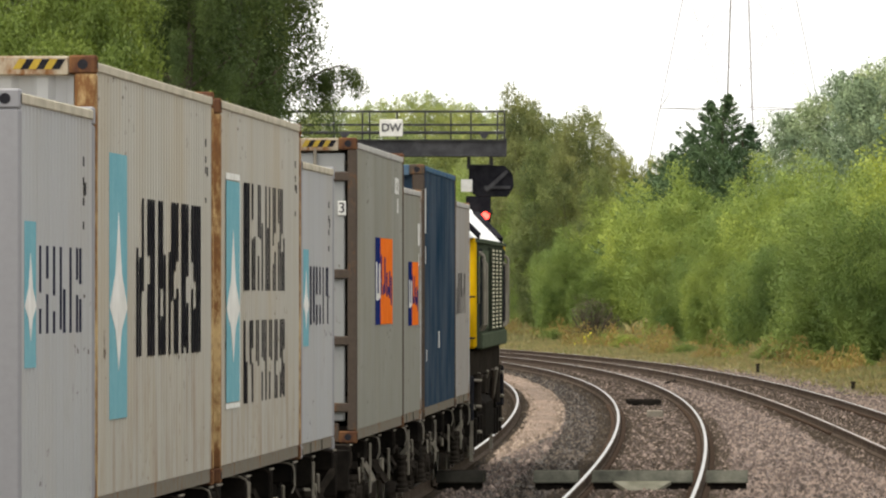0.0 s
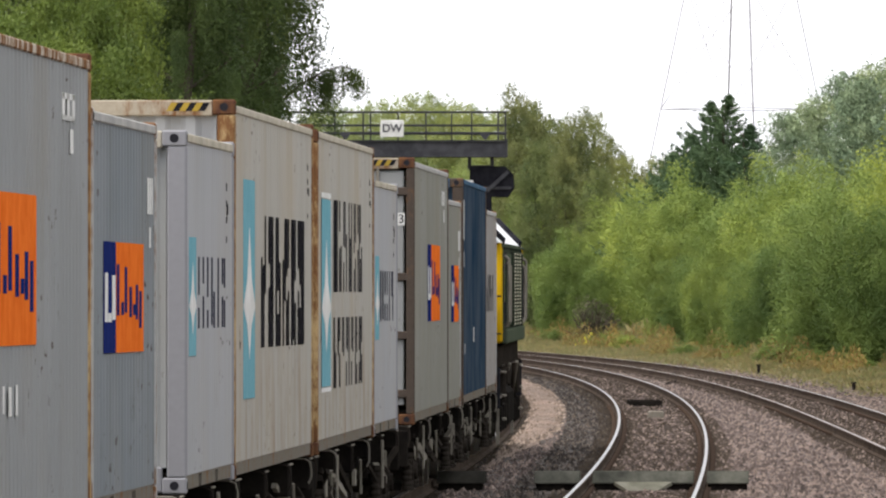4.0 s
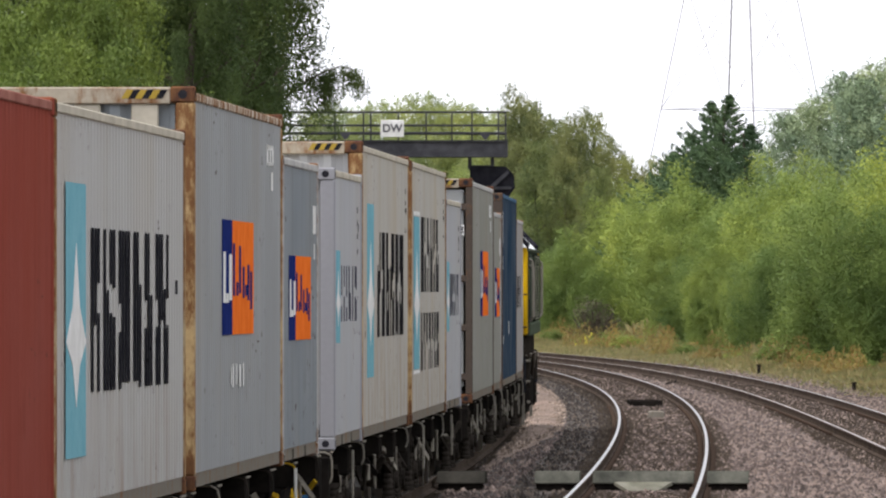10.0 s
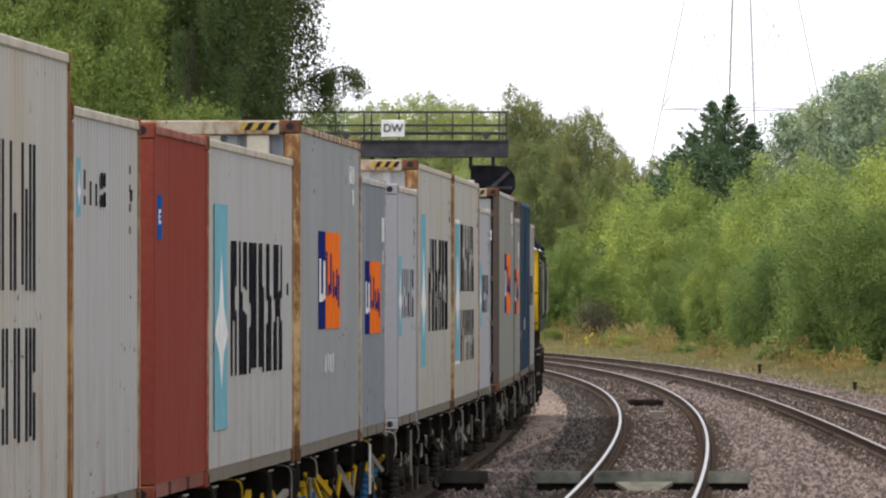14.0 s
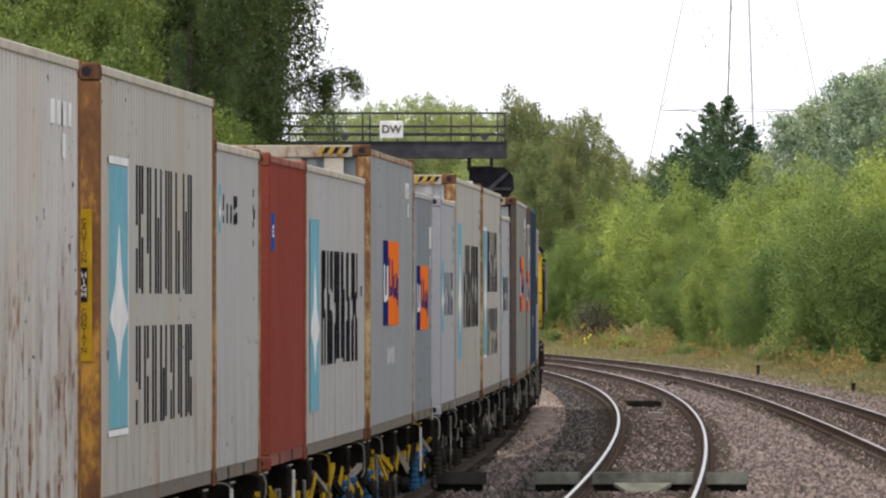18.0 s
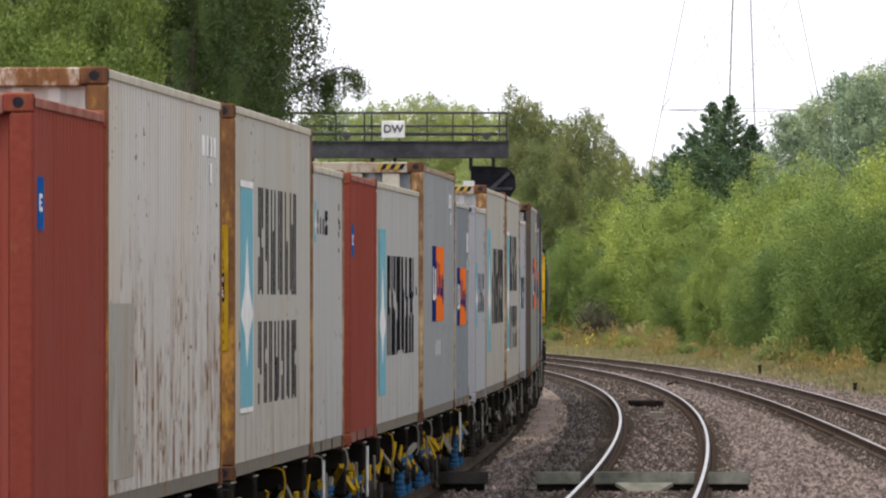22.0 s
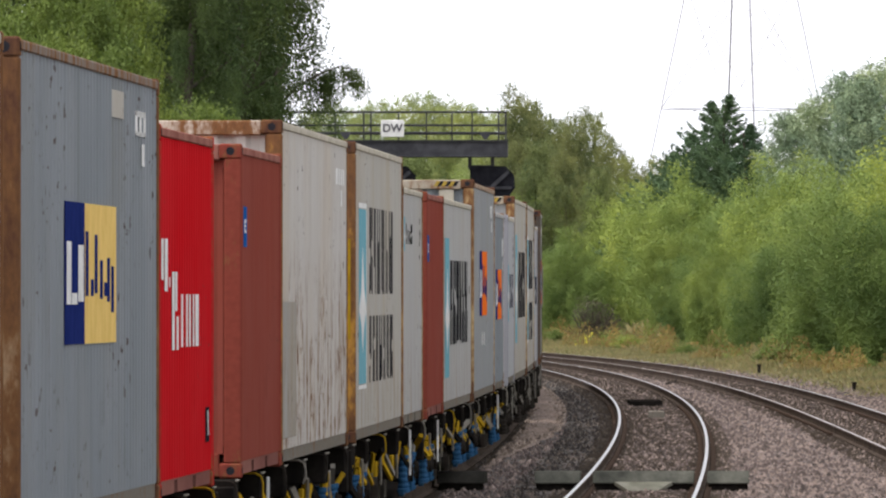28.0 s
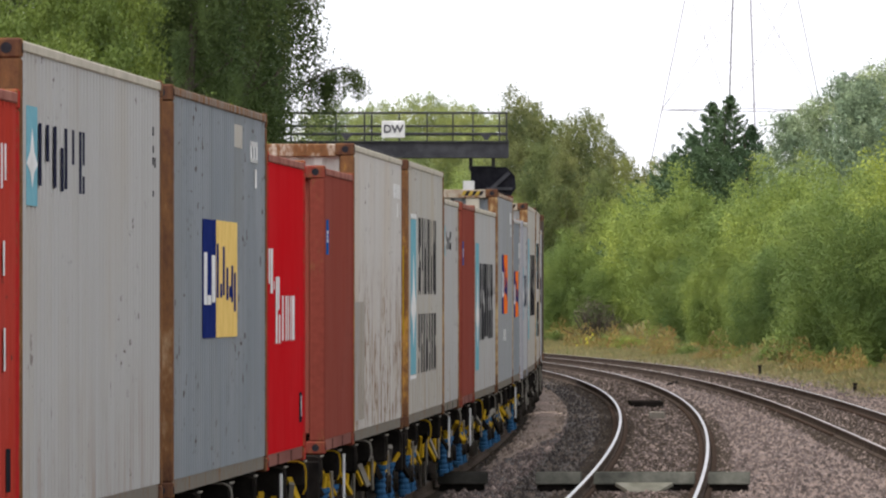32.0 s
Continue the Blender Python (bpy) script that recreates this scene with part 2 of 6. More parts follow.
M_CYAN = simple("cyan_paint", (0.15, 0.36, 0.43), (0.2, 0.42, 0.48), 0.5, 0, 3.0)
M_WHEEL = simple("wheel_steel", (0.05, 0.042, 0.036), (0.11, 0.09, 0.075), 0.6, 0.5, 5.0)
M_TREAD = simple("wheel_tread", (0.4, 0.4, 0.4), (0.6, 0.6, 0.6), 0.3, 1.0, 3.0, 0.03)
M_GREEN = simple("loco_green", (0.03, 0.038, 0.027), (0.055, 0.066, 0.046), 0.45, 0, 2.0, 0.05)
# near-white tone carries the sky's sheen on the roof slopes
M_ROOF = simple("loco_roof", (0.66, 0.67, 0.67), (0.8, 0.8, 0.8), 0.3, 0, 2.0, 0.1)
M_GLASS = simple("cab_glass", (0.01, 0.012, 0.014), (0.02, 0.022, 0.025), 0.06, 0, 1.0, 0.0)
M_BARK = simple("bark", (0.05, 0.04, 0.03), (0.14, 0.12, 0.1), 0.9, 0, 6.0, 0.6, (1, 1, 0.3))
M_PYLON = simple("galvanised_steel", (0.29, 0.28, 0.31), (0.4, 0.39, 0.42), 0.6, 0.3, 1.0)
M_BOARD = simple("crossing_timber", (0.034, 0.036, 0.031), (0.12, 0.12, 0.1), 0.8, 0, 2.6, 0.4, (1, 0.4, 1))
# darker copy of crossing_timber: the train's shade is in its colour
M_BOARD_D = simple("shaded_timber", (0.018, 0.017, 0.015), (0.042, 0.04, 0.034), 0.8, 0, 2.6, 0.4, (1, 0.4, 1))
M_RAMP = simple("ramp_steel", (0.12, 0.118, 0.09), (0.22, 0.215, 0.175), 0.7, 0, 4.0, 0.4)
M_GRASS = foliage("dry_grass", (0.27, 0.22, 0.11), (0.32, 0.255, 0.135), (0.19, 0.215, 0.08), 0.2)
M_LEAF_A = foliage("willow_leaves", (0.2684, 0.3393, 0.09327), (0.2882, 0.3657, 0.1005), (0.3082, 0.3921, 0.109))
M_LEAF_B = foliage("birch_leaves", (0.07618, 0.1085, 0.03533), (0.09522, 0.1355, 0.04416), (0.1143, 0.1627, 0.05299))
M_LEAF_C = foliage("poplar_leaves", (0.1854, 0.2429, 0.1606), (0.2782, 0.3559, 0.2438), (0.3927, 0.4971, 0.3569), 0.2)
M_LEAF_D = foliage("conifer_needles", (0.06325, 0.1092, 0.0594), (0.0851, 0.1449, 0.0792), (0.1081, 0.1817, 0.099), 0.1)
M_LEAF_E = foliage("hazel_leaves", (0.1919, 0.2611, 0.07864), (0.2084, 0.2831, 0.08487), (0.2248, 0.3063, 0.09237))
M_LEAF_L = foliage("left_hazel_leaves", (0.1215, 0.1661, 0.03808), (0.1513, 0.2059, 0.04704), (0.181, 0.2457, 0.056))
M_HAZARD = simple("hazard_yellow", (0.3, 0.21, 0.04), (0.45, 0.32, 0.06), 0.7, 0, 4.0)
M_WEED = foliage("rusty_weeds", (0.2128, 0.2052, 0.075), (0.2576, 0.1998, 0.085), (0.2464, 0.162, 0.08), 0.2)
M_WITHERED = foliage("withered_leaves", (0.1, 0.09, 0.07), (0.14, 0.12, 0.09), (0.1, 0.12, 0.06), 0.15)
M_YFLOWER = simple("yellow_flower", (0.68, 0.62, 0.06), (0.78, 0.72, 0.1), 0.6, 0, 4.0)
M_DIRT = stony("verge_soil", (0.07, 0.058, 0.035), (0.12, 0.1, 0.05), (0.17, 0.15, 0.07), 5.0, 0.5, 0.2)


def red_lamp_mat():
    m, nt, nodes, links, b = mat_new("red_lens")
    b.inputs["Base Color"].default_value = (0.6, 0.02, 0.02, 1)
    b.inputs["Emission Color"].default_value = (1, 0.05, 0.04, 1)
    b.inputs["Emission Strength"].default_value = 7.0
    return m


M_REDLENS = red_lamp_mat()


# ---- mesh helpers ----
def box(bm, x0, x1, y0, y1, z0, z1):
    vs = [bm.verts.new((x, y, z)) for x in (x0, x1) for y in (y0, y1) for z in (z0, z1)]
    for q in ((0, 1, 3, 2), (4, 6, 7, 5), (0, 4, 5, 1), (2, 3, 7, 6), (0, 2, 6, 4), (1, 5, 7, 3)):
        bm.faces.new([vs[i] for i in q])


def bevelled(bm, w=0.01, seg=1):
    bmesh.ops.recalc_face_normals(bm, faces=bm.faces)
    bmesh.ops.bevel(bm, geom=list(bm.edges), offset=w, segments=seg, affect="EDGES", clamp_overlap=True)
    return bm


def bbox(x0, x1, y0, y1, z0, z1, w=0.01):
    bm = bmesh.new()
    box(bm, x0, x1, y0, y1, z0, z1)
    return bevelled(bm, w)


def beam(bm, a, b, w, d=None, sides=4):
    """A bar from a to b, square (sides 4) or round."""
    a, b = Vector(a), Vector(b)
    d = d or w
    z = (b - a).normalized()
    x = z.orthogonal() if abs(z.z) > 0.95 else z.cross(Vector((0, 0, 1)))
    x.normalize()
    y = z.cross(x)
    rings = []
    for p in (a, b):
        ring = []
        for i in range(sides):
            t = 2 * math.pi * (i + 0.5) / sides
            k = 1 / math.cos(math.pi / sides) if sides == 4 else 1
            ring.append(bm.verts.new(p + x * (math.cos(t) * w / 2 * k) + y * (math.sin(t) * d / 2 * k)))
        rings.append(ring)
    for i in range(sides):
        j = (i + 1) % sides
        bm.faces.new((rings[0][i], rings[0][j], rings[1][j], rings[1][i]))
    bm.faces.new(list(reversed(rings[0])))
    bm.faces.new(rings[1])


def prism(bm, outline, y0, y1):
    """Closed outline of (x, z), swept from y0 to y1."""
    a = [bm.verts.new((x, y0, z)) for x, z in outline]
    b = [bm.verts.new((x, y1, z)) for x, z in outline]
    n = len(outline)
    for i in range(n):
        j = (i + 1) % n
        bm.faces.new((a[i], a[j], b[j], b[i]))
    bm.faces.new(list(reversed(a)))
    bm.faces.new(b)
    bmesh.ops.recalc_face_normals(bm, faces=bm.faces)


def mesh_of(name, bm, *mats):
    bmesh.ops.recalc_face_normals(bm, faces=bm.faces)
    me = bpy.data.meshes.new(name)
    bm.to_mesh(me)
    bm.free()
    for m in mats:
        me.materials.append(m)
    return me


def part(name, bm, material, parent, label=""):
    me = bm if isinstance(bm, bpy.types.Mesh) else mesh_of(name, bm, material)
    ob = new(name, me)
    ob.parent = parent
    if label:
        ob["label"] = label
    return ob


def thing(name, m, label, category, group="", kind=""):
    ob = new(name)
    ob.empty_display_size = 0.3
    ob.matrix_world = m
    return tagged(ob, label, category, group, kind)


def from_np(name, verts, faces, mats, index=None):
    me = bpy.data.meshes.new(name)
    me.from_pydata(verts.tolist() if hasattr(verts, "tolist") else verts, [], faces.tolist() if hasattr(faces, "tolist") else faces)
    for m in mats:
        me.materials.append(m)
    if index is not None:
        me.polygons.foreach_set("material_index", index)
    me.update()
    return me


# ---- the ground: one sheet, ballast bed under the tracks, verges rising to the sides ----
def smooth(a, b, v):
    u = min(max((v - a) / (b - a), 0), 1)
    return u * u * (3 - 2 * u)


def ground_z(d, o):
    right = off3(max(d, -240.0)) + 2.3
    z = line_z(min(d, 900)) - 0.175
    if o < -2.2:
        z += -0.25 * smooth(-2.2, -3.2, o) + 1.6 * smooth(-4.5, -11, o)
    elif o > right:
        z += 0.9 * smooth(right + 6, right + 20, o)
    else:
        for c in (0.0, 3.524, right - 2.3):
            for r in (-RAIL_C, RAIL_C):
                z -= 0.012 * max(0.0, 1 - abs(o - c - r) / 0.3)
    z += 0.012 * noise.noise(Vector((o * 0.9, d * 0.015, 0)))
    return z


def build_ground():
    left = [-900, -400, -160, -80, -40, -22, -14, -11, -9, -7.5, -6, -4.5, -3.7, -3.2, -2.7, -2.2]
    left += [-1.8 + 0.3 * i for i in range(24)]
    n_mid = 22
    right = [0.5, 1.0, 1.6, 2.4, 3.4, 5, 7, 9.5, 13, 18, 25, 40, 80, 160, 400, 900]
    ds = [-3000, -1500, -700, -400, -240, -180, -120, -60, -20, 0, 20, 40, 60, 80] + [90 + 2.5 * i for i in range(110)] + [370 + 8 * i for i in range(18)] + [560, 660, 800, 1100, 1600, 2600, 4200]
    verts, faces, idx = [], [], []
    for d in ds:
        h = line_h(min(max(d, -240), 420))
        n = math.hypot(1, h)
        e = off3(max(d, -240.0)) + 2.3
        offs = left + [5.1 + (e - 5.1) * (j + 1) / n_mid for j in range(n_mid)] + [e + r for r in right]
        for o in offs:
            x = line_x(min(max(d, -240), 520)) + o / n
            far = smooth(20, 60, abs(o))
            verts.append((x, d - o * h / n * (1 - far), ground_z(d, o)))
    w = len(offs)
    verge0 = len(left) + n_mid + 2
    for i in range(len(ds) - 1):
        for j in range(w - 1):
            faces.append((i * w + j, i * w + j + 1, (i + 1) * w + j + 1, (i + 1) * w + j))
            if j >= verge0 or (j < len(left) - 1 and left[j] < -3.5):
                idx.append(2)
            # bed under the train: oil and wagon shade, both in the colour
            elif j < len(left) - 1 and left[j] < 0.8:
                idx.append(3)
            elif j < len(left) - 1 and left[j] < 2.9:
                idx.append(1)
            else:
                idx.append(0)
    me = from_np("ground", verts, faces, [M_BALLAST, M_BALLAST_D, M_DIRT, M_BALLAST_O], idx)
    for p in me.polygons:
        p.use_smooth = True
    return tagged(new("ground", me), "brown stone ballast bed with earth verges", "ground", kind="structure")


build_ground()


def build_light_ballast():
    """Pale fresh stone heaped in the way between the two nearer tracks."""
    verts, faces = [], []
    n = 9
    ds = [146 + 1.5 * i for i in range(110)]
    for d in ds:
        k = smooth(156, 200, d)
        lo = 0.98 + 0.08 * noise.noise(Vector((d * 0.3, 3, 0)))
        hi = lo + (0.14 + 0.56 * k) + 0.16 * noise.noise(Vector((d * 0.22, 0, 0)))
        for j in range(n):
            u = j / (n - 1)
            edge = math.sin(math.pi * u)
            z = ground_z(d, lo + (hi - lo) * u) - line_z(d) - 0.02 + 0.03 * min(1, edge * 4) + 0.075 * edge ** 0.6 * k
            verts.append(tuple(at_line(d, lo + (hi - lo) * u, z)))
    for i in range(len(ds) - 1):
        for j in range(n - 1):
            faces.append((i * n + j, i * n + j + 1, (i + 1) * n + j + 1, (i + 1) * n + j))
    me = from_np("fresh_ballast", verts, faces, [M_BALLAST_L])
    for p in me.polygons:
        p.use_smooth = True
    return tagged(new("ballast_heap", me), "pale pinkish fresh ballast heaped between the tracks", "ballast", kind="stuff")


build_light_ballast()


def build_stones():
    """Loose stones over the ballast."""
    rng = np.random.default_rng(5)
    count = 80000
    base = np.array([(1, 0.2, 0), (-0.2, 1, 0), (-1, -0.2, 0), (0.2, -1, 0), (0, 0, 1)], float)
    tri = np.array([(0, 1, 4), (1, 2, 4), (2, 3, 4), (3, 0, 4)])
    groups = {0: ([], []), 1: ([], []), 2: ([], [])}
    for i in range(count):
        d = 126 + 210 * rng.random() ** 1.5
        o = -1.6 + rng.random() * (off3(d) + 4.4)
        if min(abs(abs(o - c) - RAIL_C) for c in (0.0, 3.524, off3(d))) < 0.1:
            continue
        if 0.98 < o < 1.12 + 0.6 * smooth(158, 200, d) and d > 166:
            g = 2
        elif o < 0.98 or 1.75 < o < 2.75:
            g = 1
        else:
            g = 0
        s = 0.018 + 0.034 * rng.random() ** 2
        if o < 0.8 and i % 4:
            continue
        z = ground_z(d, o) - line_z(d) - 0.1 * s + (0.05 if g == 2 else 0)
        v = base * s * (0.6 + 0.8 * rng.random((5, 1)))
        a = rng.random() * 6.28
        rot = np.array(((math.cos(a), -math.sin(a), 0), (math.sin(a), math.cos(a), 0), (0, 0, 1.0)))
        vs, fs = groups[g]
        fs.append(tri + 5 * len(vs))
        vs.append(v @ rot.T + np.array(at_line(d, o, z)))
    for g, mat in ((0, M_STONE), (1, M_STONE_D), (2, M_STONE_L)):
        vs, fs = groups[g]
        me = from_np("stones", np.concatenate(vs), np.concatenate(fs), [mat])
        tagged(new("ballast_stones", me), ("loose brown ballast stones", "loose dark ballast stones", "loose pale ballast stones")[g], "stones", kind="stuff")


def stone_mat(name, c1, c2, c3):
    m, nt, nodes, links, b = mat_new(name)
    geo = nodes.new("ShaderNodeNewGeometry")
    r = ramp(nodes, ((0.0, c1), (0.6, c2), (1.0, c3)))
    links.new(geo.outputs["Random Per Island"], r.inputs[0])
    n = noise_tex(nodes, links, 30, 3)
    c = mix_rgb(nodes, links, 0.3, r.outputs[0], n.outputs[0], "SOFT_LIGHT")
    links.new(c, b.inputs["Base Color"])
    b.inputs["Roughness"].default_value = 0.9
    return m


M_STONE = stone_mat("stone_brown", (0.04704, 0.03552, 0.0308), (0.1288, 0.09546, 0.0825), (0.2968, 0.2276, 0.1925))
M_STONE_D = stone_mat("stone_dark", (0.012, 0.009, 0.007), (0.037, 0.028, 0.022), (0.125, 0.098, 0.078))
M_STONE_L = stone_mat("stone_pale", (0.09, 0.066, 0.052), (0.24, 0.18, 0.138), (0.38, 0.3, 0.24))
build_stones()


# ---- tracks ----
RAIL_PROFILE = ((-0.07, -0.159), (0.07, -0.159), (0.07, -0.148), (0.012, -0.13), (0.01, -0.045), (0.036, -0.032), (0.036, -0.006), (0.022, 0.0), (-0.022, 0.0), (-0.036, -0.006), (-0.036, -0.032), (-0.01, -0.045), (-0.012, -0.13), (-0.07, -0.148))


def rail_mesh(name, off, d0, d1, step, top=M_RAILTOP):
    verts, faces, idx = [], [], []
    n = len(RAIL_PROFILE)
    ds = np.arange(d0, d1 + 0.1, step)
    for d in ds:
        d = float(d)
        for x, z in RAIL_PROFILE:
            verts.append(tuple(at_line(d, off(d) + x, z)))
    for i in range(len(ds) - 1):
        for j in range(n):
            k = (j + 1) % n
            faces.append((i * n + j, i * n + k, (i + 1) * n + k, (i + 1) * n + j))
            idx.append(1 if j in (7,) else 0)
    return from_np(name, verts, faces, [M_RAIL, top], idx)


def sleeper_mesh():
    bm = bmesh.new()
    prism(bm, ((-1.25, -0.34), (1.25, -0.34), (1.25, -0.19), (1.1, -0.16), (-1.1, -0.16), (-1.25, -0.19)), -0.13, 0.13)
    return mesh_of("sleeper", bm, M_SLEEPER)


def clip_mesh():
    bm = bmesh.new()
    for sx in (-1, 1):
        box(bm, sx * 0.1 - 0.035, sx * 0.1 + 0.035, -0.07, 0.07, -0.165, -0.135)
        beam(bm, (sx * 0.06, -0.05, -0.125), (sx * 0.13, 0.05, -0.12), 0.022, sides=6)
    return mesh_of("rail_clip", bm, M_CLIP)


def build_track(label, off, d0, d1, s0, s1, step):
    tr = thing("railway_track", Matrix(), label, "railway track", "railway tracks", "structure")
    part("rail", rail_mesh("rail", lambda d: off(d) - RAIL_C, d0, d1, step, M_RAILDULL if off is off3 else M_RAILTOP), None, tr)
    part("rail", rail_mesh("rail", lambda d: off(d) + RAIL_C, d0, d1, step), None, tr)
    return tr, s0, s1, off


T_LEFT = build_track("single curved track with worn steel rails under the train", lambda d: 0.0, -240, 470, 128, 300, 2.5)
T_MID = build_track("empty curved track with bright polished rails", lambda d: 3.524, -240, 470, 132, 330, 2.5)
T_RIGHT = build_track("empty curved track with rusty-sided rails beside the bushes", off3, -240, 470, 190, 330, 2.5)


# ---- crossing boards over the two nearer tracks, with a ramp in the middle ----
def build_crossing(o, left, right, label, ramp_on):
    d = 140.6
    m = Matrix.Translation(at_line(d, o)) @ Matrix.Rotation(-math.atan(line_h(d)), 4, "Z")
    th = thing("crossing_boards", m, label, "track crossing", "track crossings")

    def plank(x0, x1):
        bm = bmesh.new()
        a = [bm.verts.new(v) for v in ((x0, -0.55, -0.065), (x1, -0.55, -0.065), (x1, -0.4, 0.075), (x0, -0.4, 0.075), (x0, 0.6, 0.075), (x1, 0.6, 0.075), (x0, -0.55, -0.08), (x1, -0.55, -0.08), (x0, 0.6, -0.08), (x1, 0.6, -0.08))]
        for q in ((0, 1, 2, 3), (3, 2, 5, 4), (6, 7, 1, 0), (4, 5, 9, 8), (6, 8, 9, 7), (0, 3, 4, 8, 6), (1, 7, 9, 5, 2)):
            bm.faces.new([a[i] for i in q])
        return bevelled(bm, 0.008)

    for x0, x1, nm in ((left, -0.83, "outer_board"), (-0.66, 0.66, "inner_board"), (0.83, right, "outer_board")):
        if x1 - x0 > 0.1:
            part(nm, plank(x0, x1), M_BOARD if ramp_on else M_BOARD_D, th)
            # near-black bar draws the shadowed gap under the board
            part("shade_bar", bbox(x0 + 0.02, x1 - 0.02, -0.5, -0.3, -0.22, -0.08), M_UNDER, th)
    if ramp_on:
        bm = bmesh.new()
        a = [bm.verts.new(v) for v in ((-0.38, -0.57, -0.05), (0.38, -0.57, -0.05), (0.18, -0.95, -0.165), (-0.18, -0.95, -0.165), (-0.38, -0.57, -0.1), (0.38, -0.57, -0.1), (0.18, -0.95, -0.21), (-0.18, -0.95, -0.21))]
        for q in ((0, 3, 2, 1), (4, 5, 6, 7), (0, 1, 5, 4), (1, 2, 6, 5), (2, 3, 7, 6), (3, 0, 4, 7)):
            bm.faces.new([a[i] for i in q])
        part("ramp", bevelled(bm, 0.005), M_RAMP, th, "pale sloping steel ramp")
    return th


build_crossing(3.524, -1.42, 1.38, "weathered grey-green timber crossing boards with a pale ramp", True)
build_crossing(0.0, 0.0, 1.46, "timber crossing boards beside the train, its shade painted into them", False)


def build_track_magnet():
    d = 214.0
    m = Matrix.Translation(at_line(d, 3.524)) @ Matrix.Rotation(-math.atan(line_h(d)), 4, "Z")
    th = thing("track_magnet", m, "pale steel magnet box on a dark plate between the rails", "signal device")
    part("magnet_box", bbox(-0.16, 0.16, -0.35, 0.35, -0.2, -0.03, 0.015), M_CREAM, th)
    part("base_plate", bbox(-0.27, 0.25, -0.5, 0.5, -0.22, -0.19), M_UNDER, th)
    return th


def build_grating():
    d = 235.0
    m = Matrix.Translation(at_line(d, 3.524)) @ Matrix.Rotation(-math.atan(line_h(d)), 4, "Z")
    # dark grid of signalling gear between the rails
    th = thing("drain_grating", m, "dark steel grating lying between the rails", "grating")
    for x in (-0.34, 0.32):
        part("side_bar", bbox(x - 0.02, x + 0.02, -2.6, 2.6, -0.19, -0.06, 0.004), M_UNDER, th)
    for i in range(7):
        y = -2.55 + 0.85 * i
        part("grid_bar", bbox(-0.32, 0.3, y - 0.05, y + 0.05, -0.19, -0.065, 0.004), M_UNDER, th)
    return th


build_grating()
build_track_magnet()


def build_marker(d, o, h, label):
    m = Matrix.Translation(at_line(d, o, ground_z(d, o) - line_z(d) - 0.03))
    th = thing("marker_post", m, label, "marker post", "lineside marker posts")
    part("post", bbox(-0.045, 0.045, -0.045, 0.045, 0, h), M_UNDER2, th)
    part("cap", bbox(-0.07, 0.07, -0.06, 0.06, h, h + 0.04), M_UNDER2, th)


build_marker(304, 9.05, 0.28, "short dark marker post in the trackside stones")
build_marker(264, 9.29, 0.2, "short dark marker post in the trackside stones")


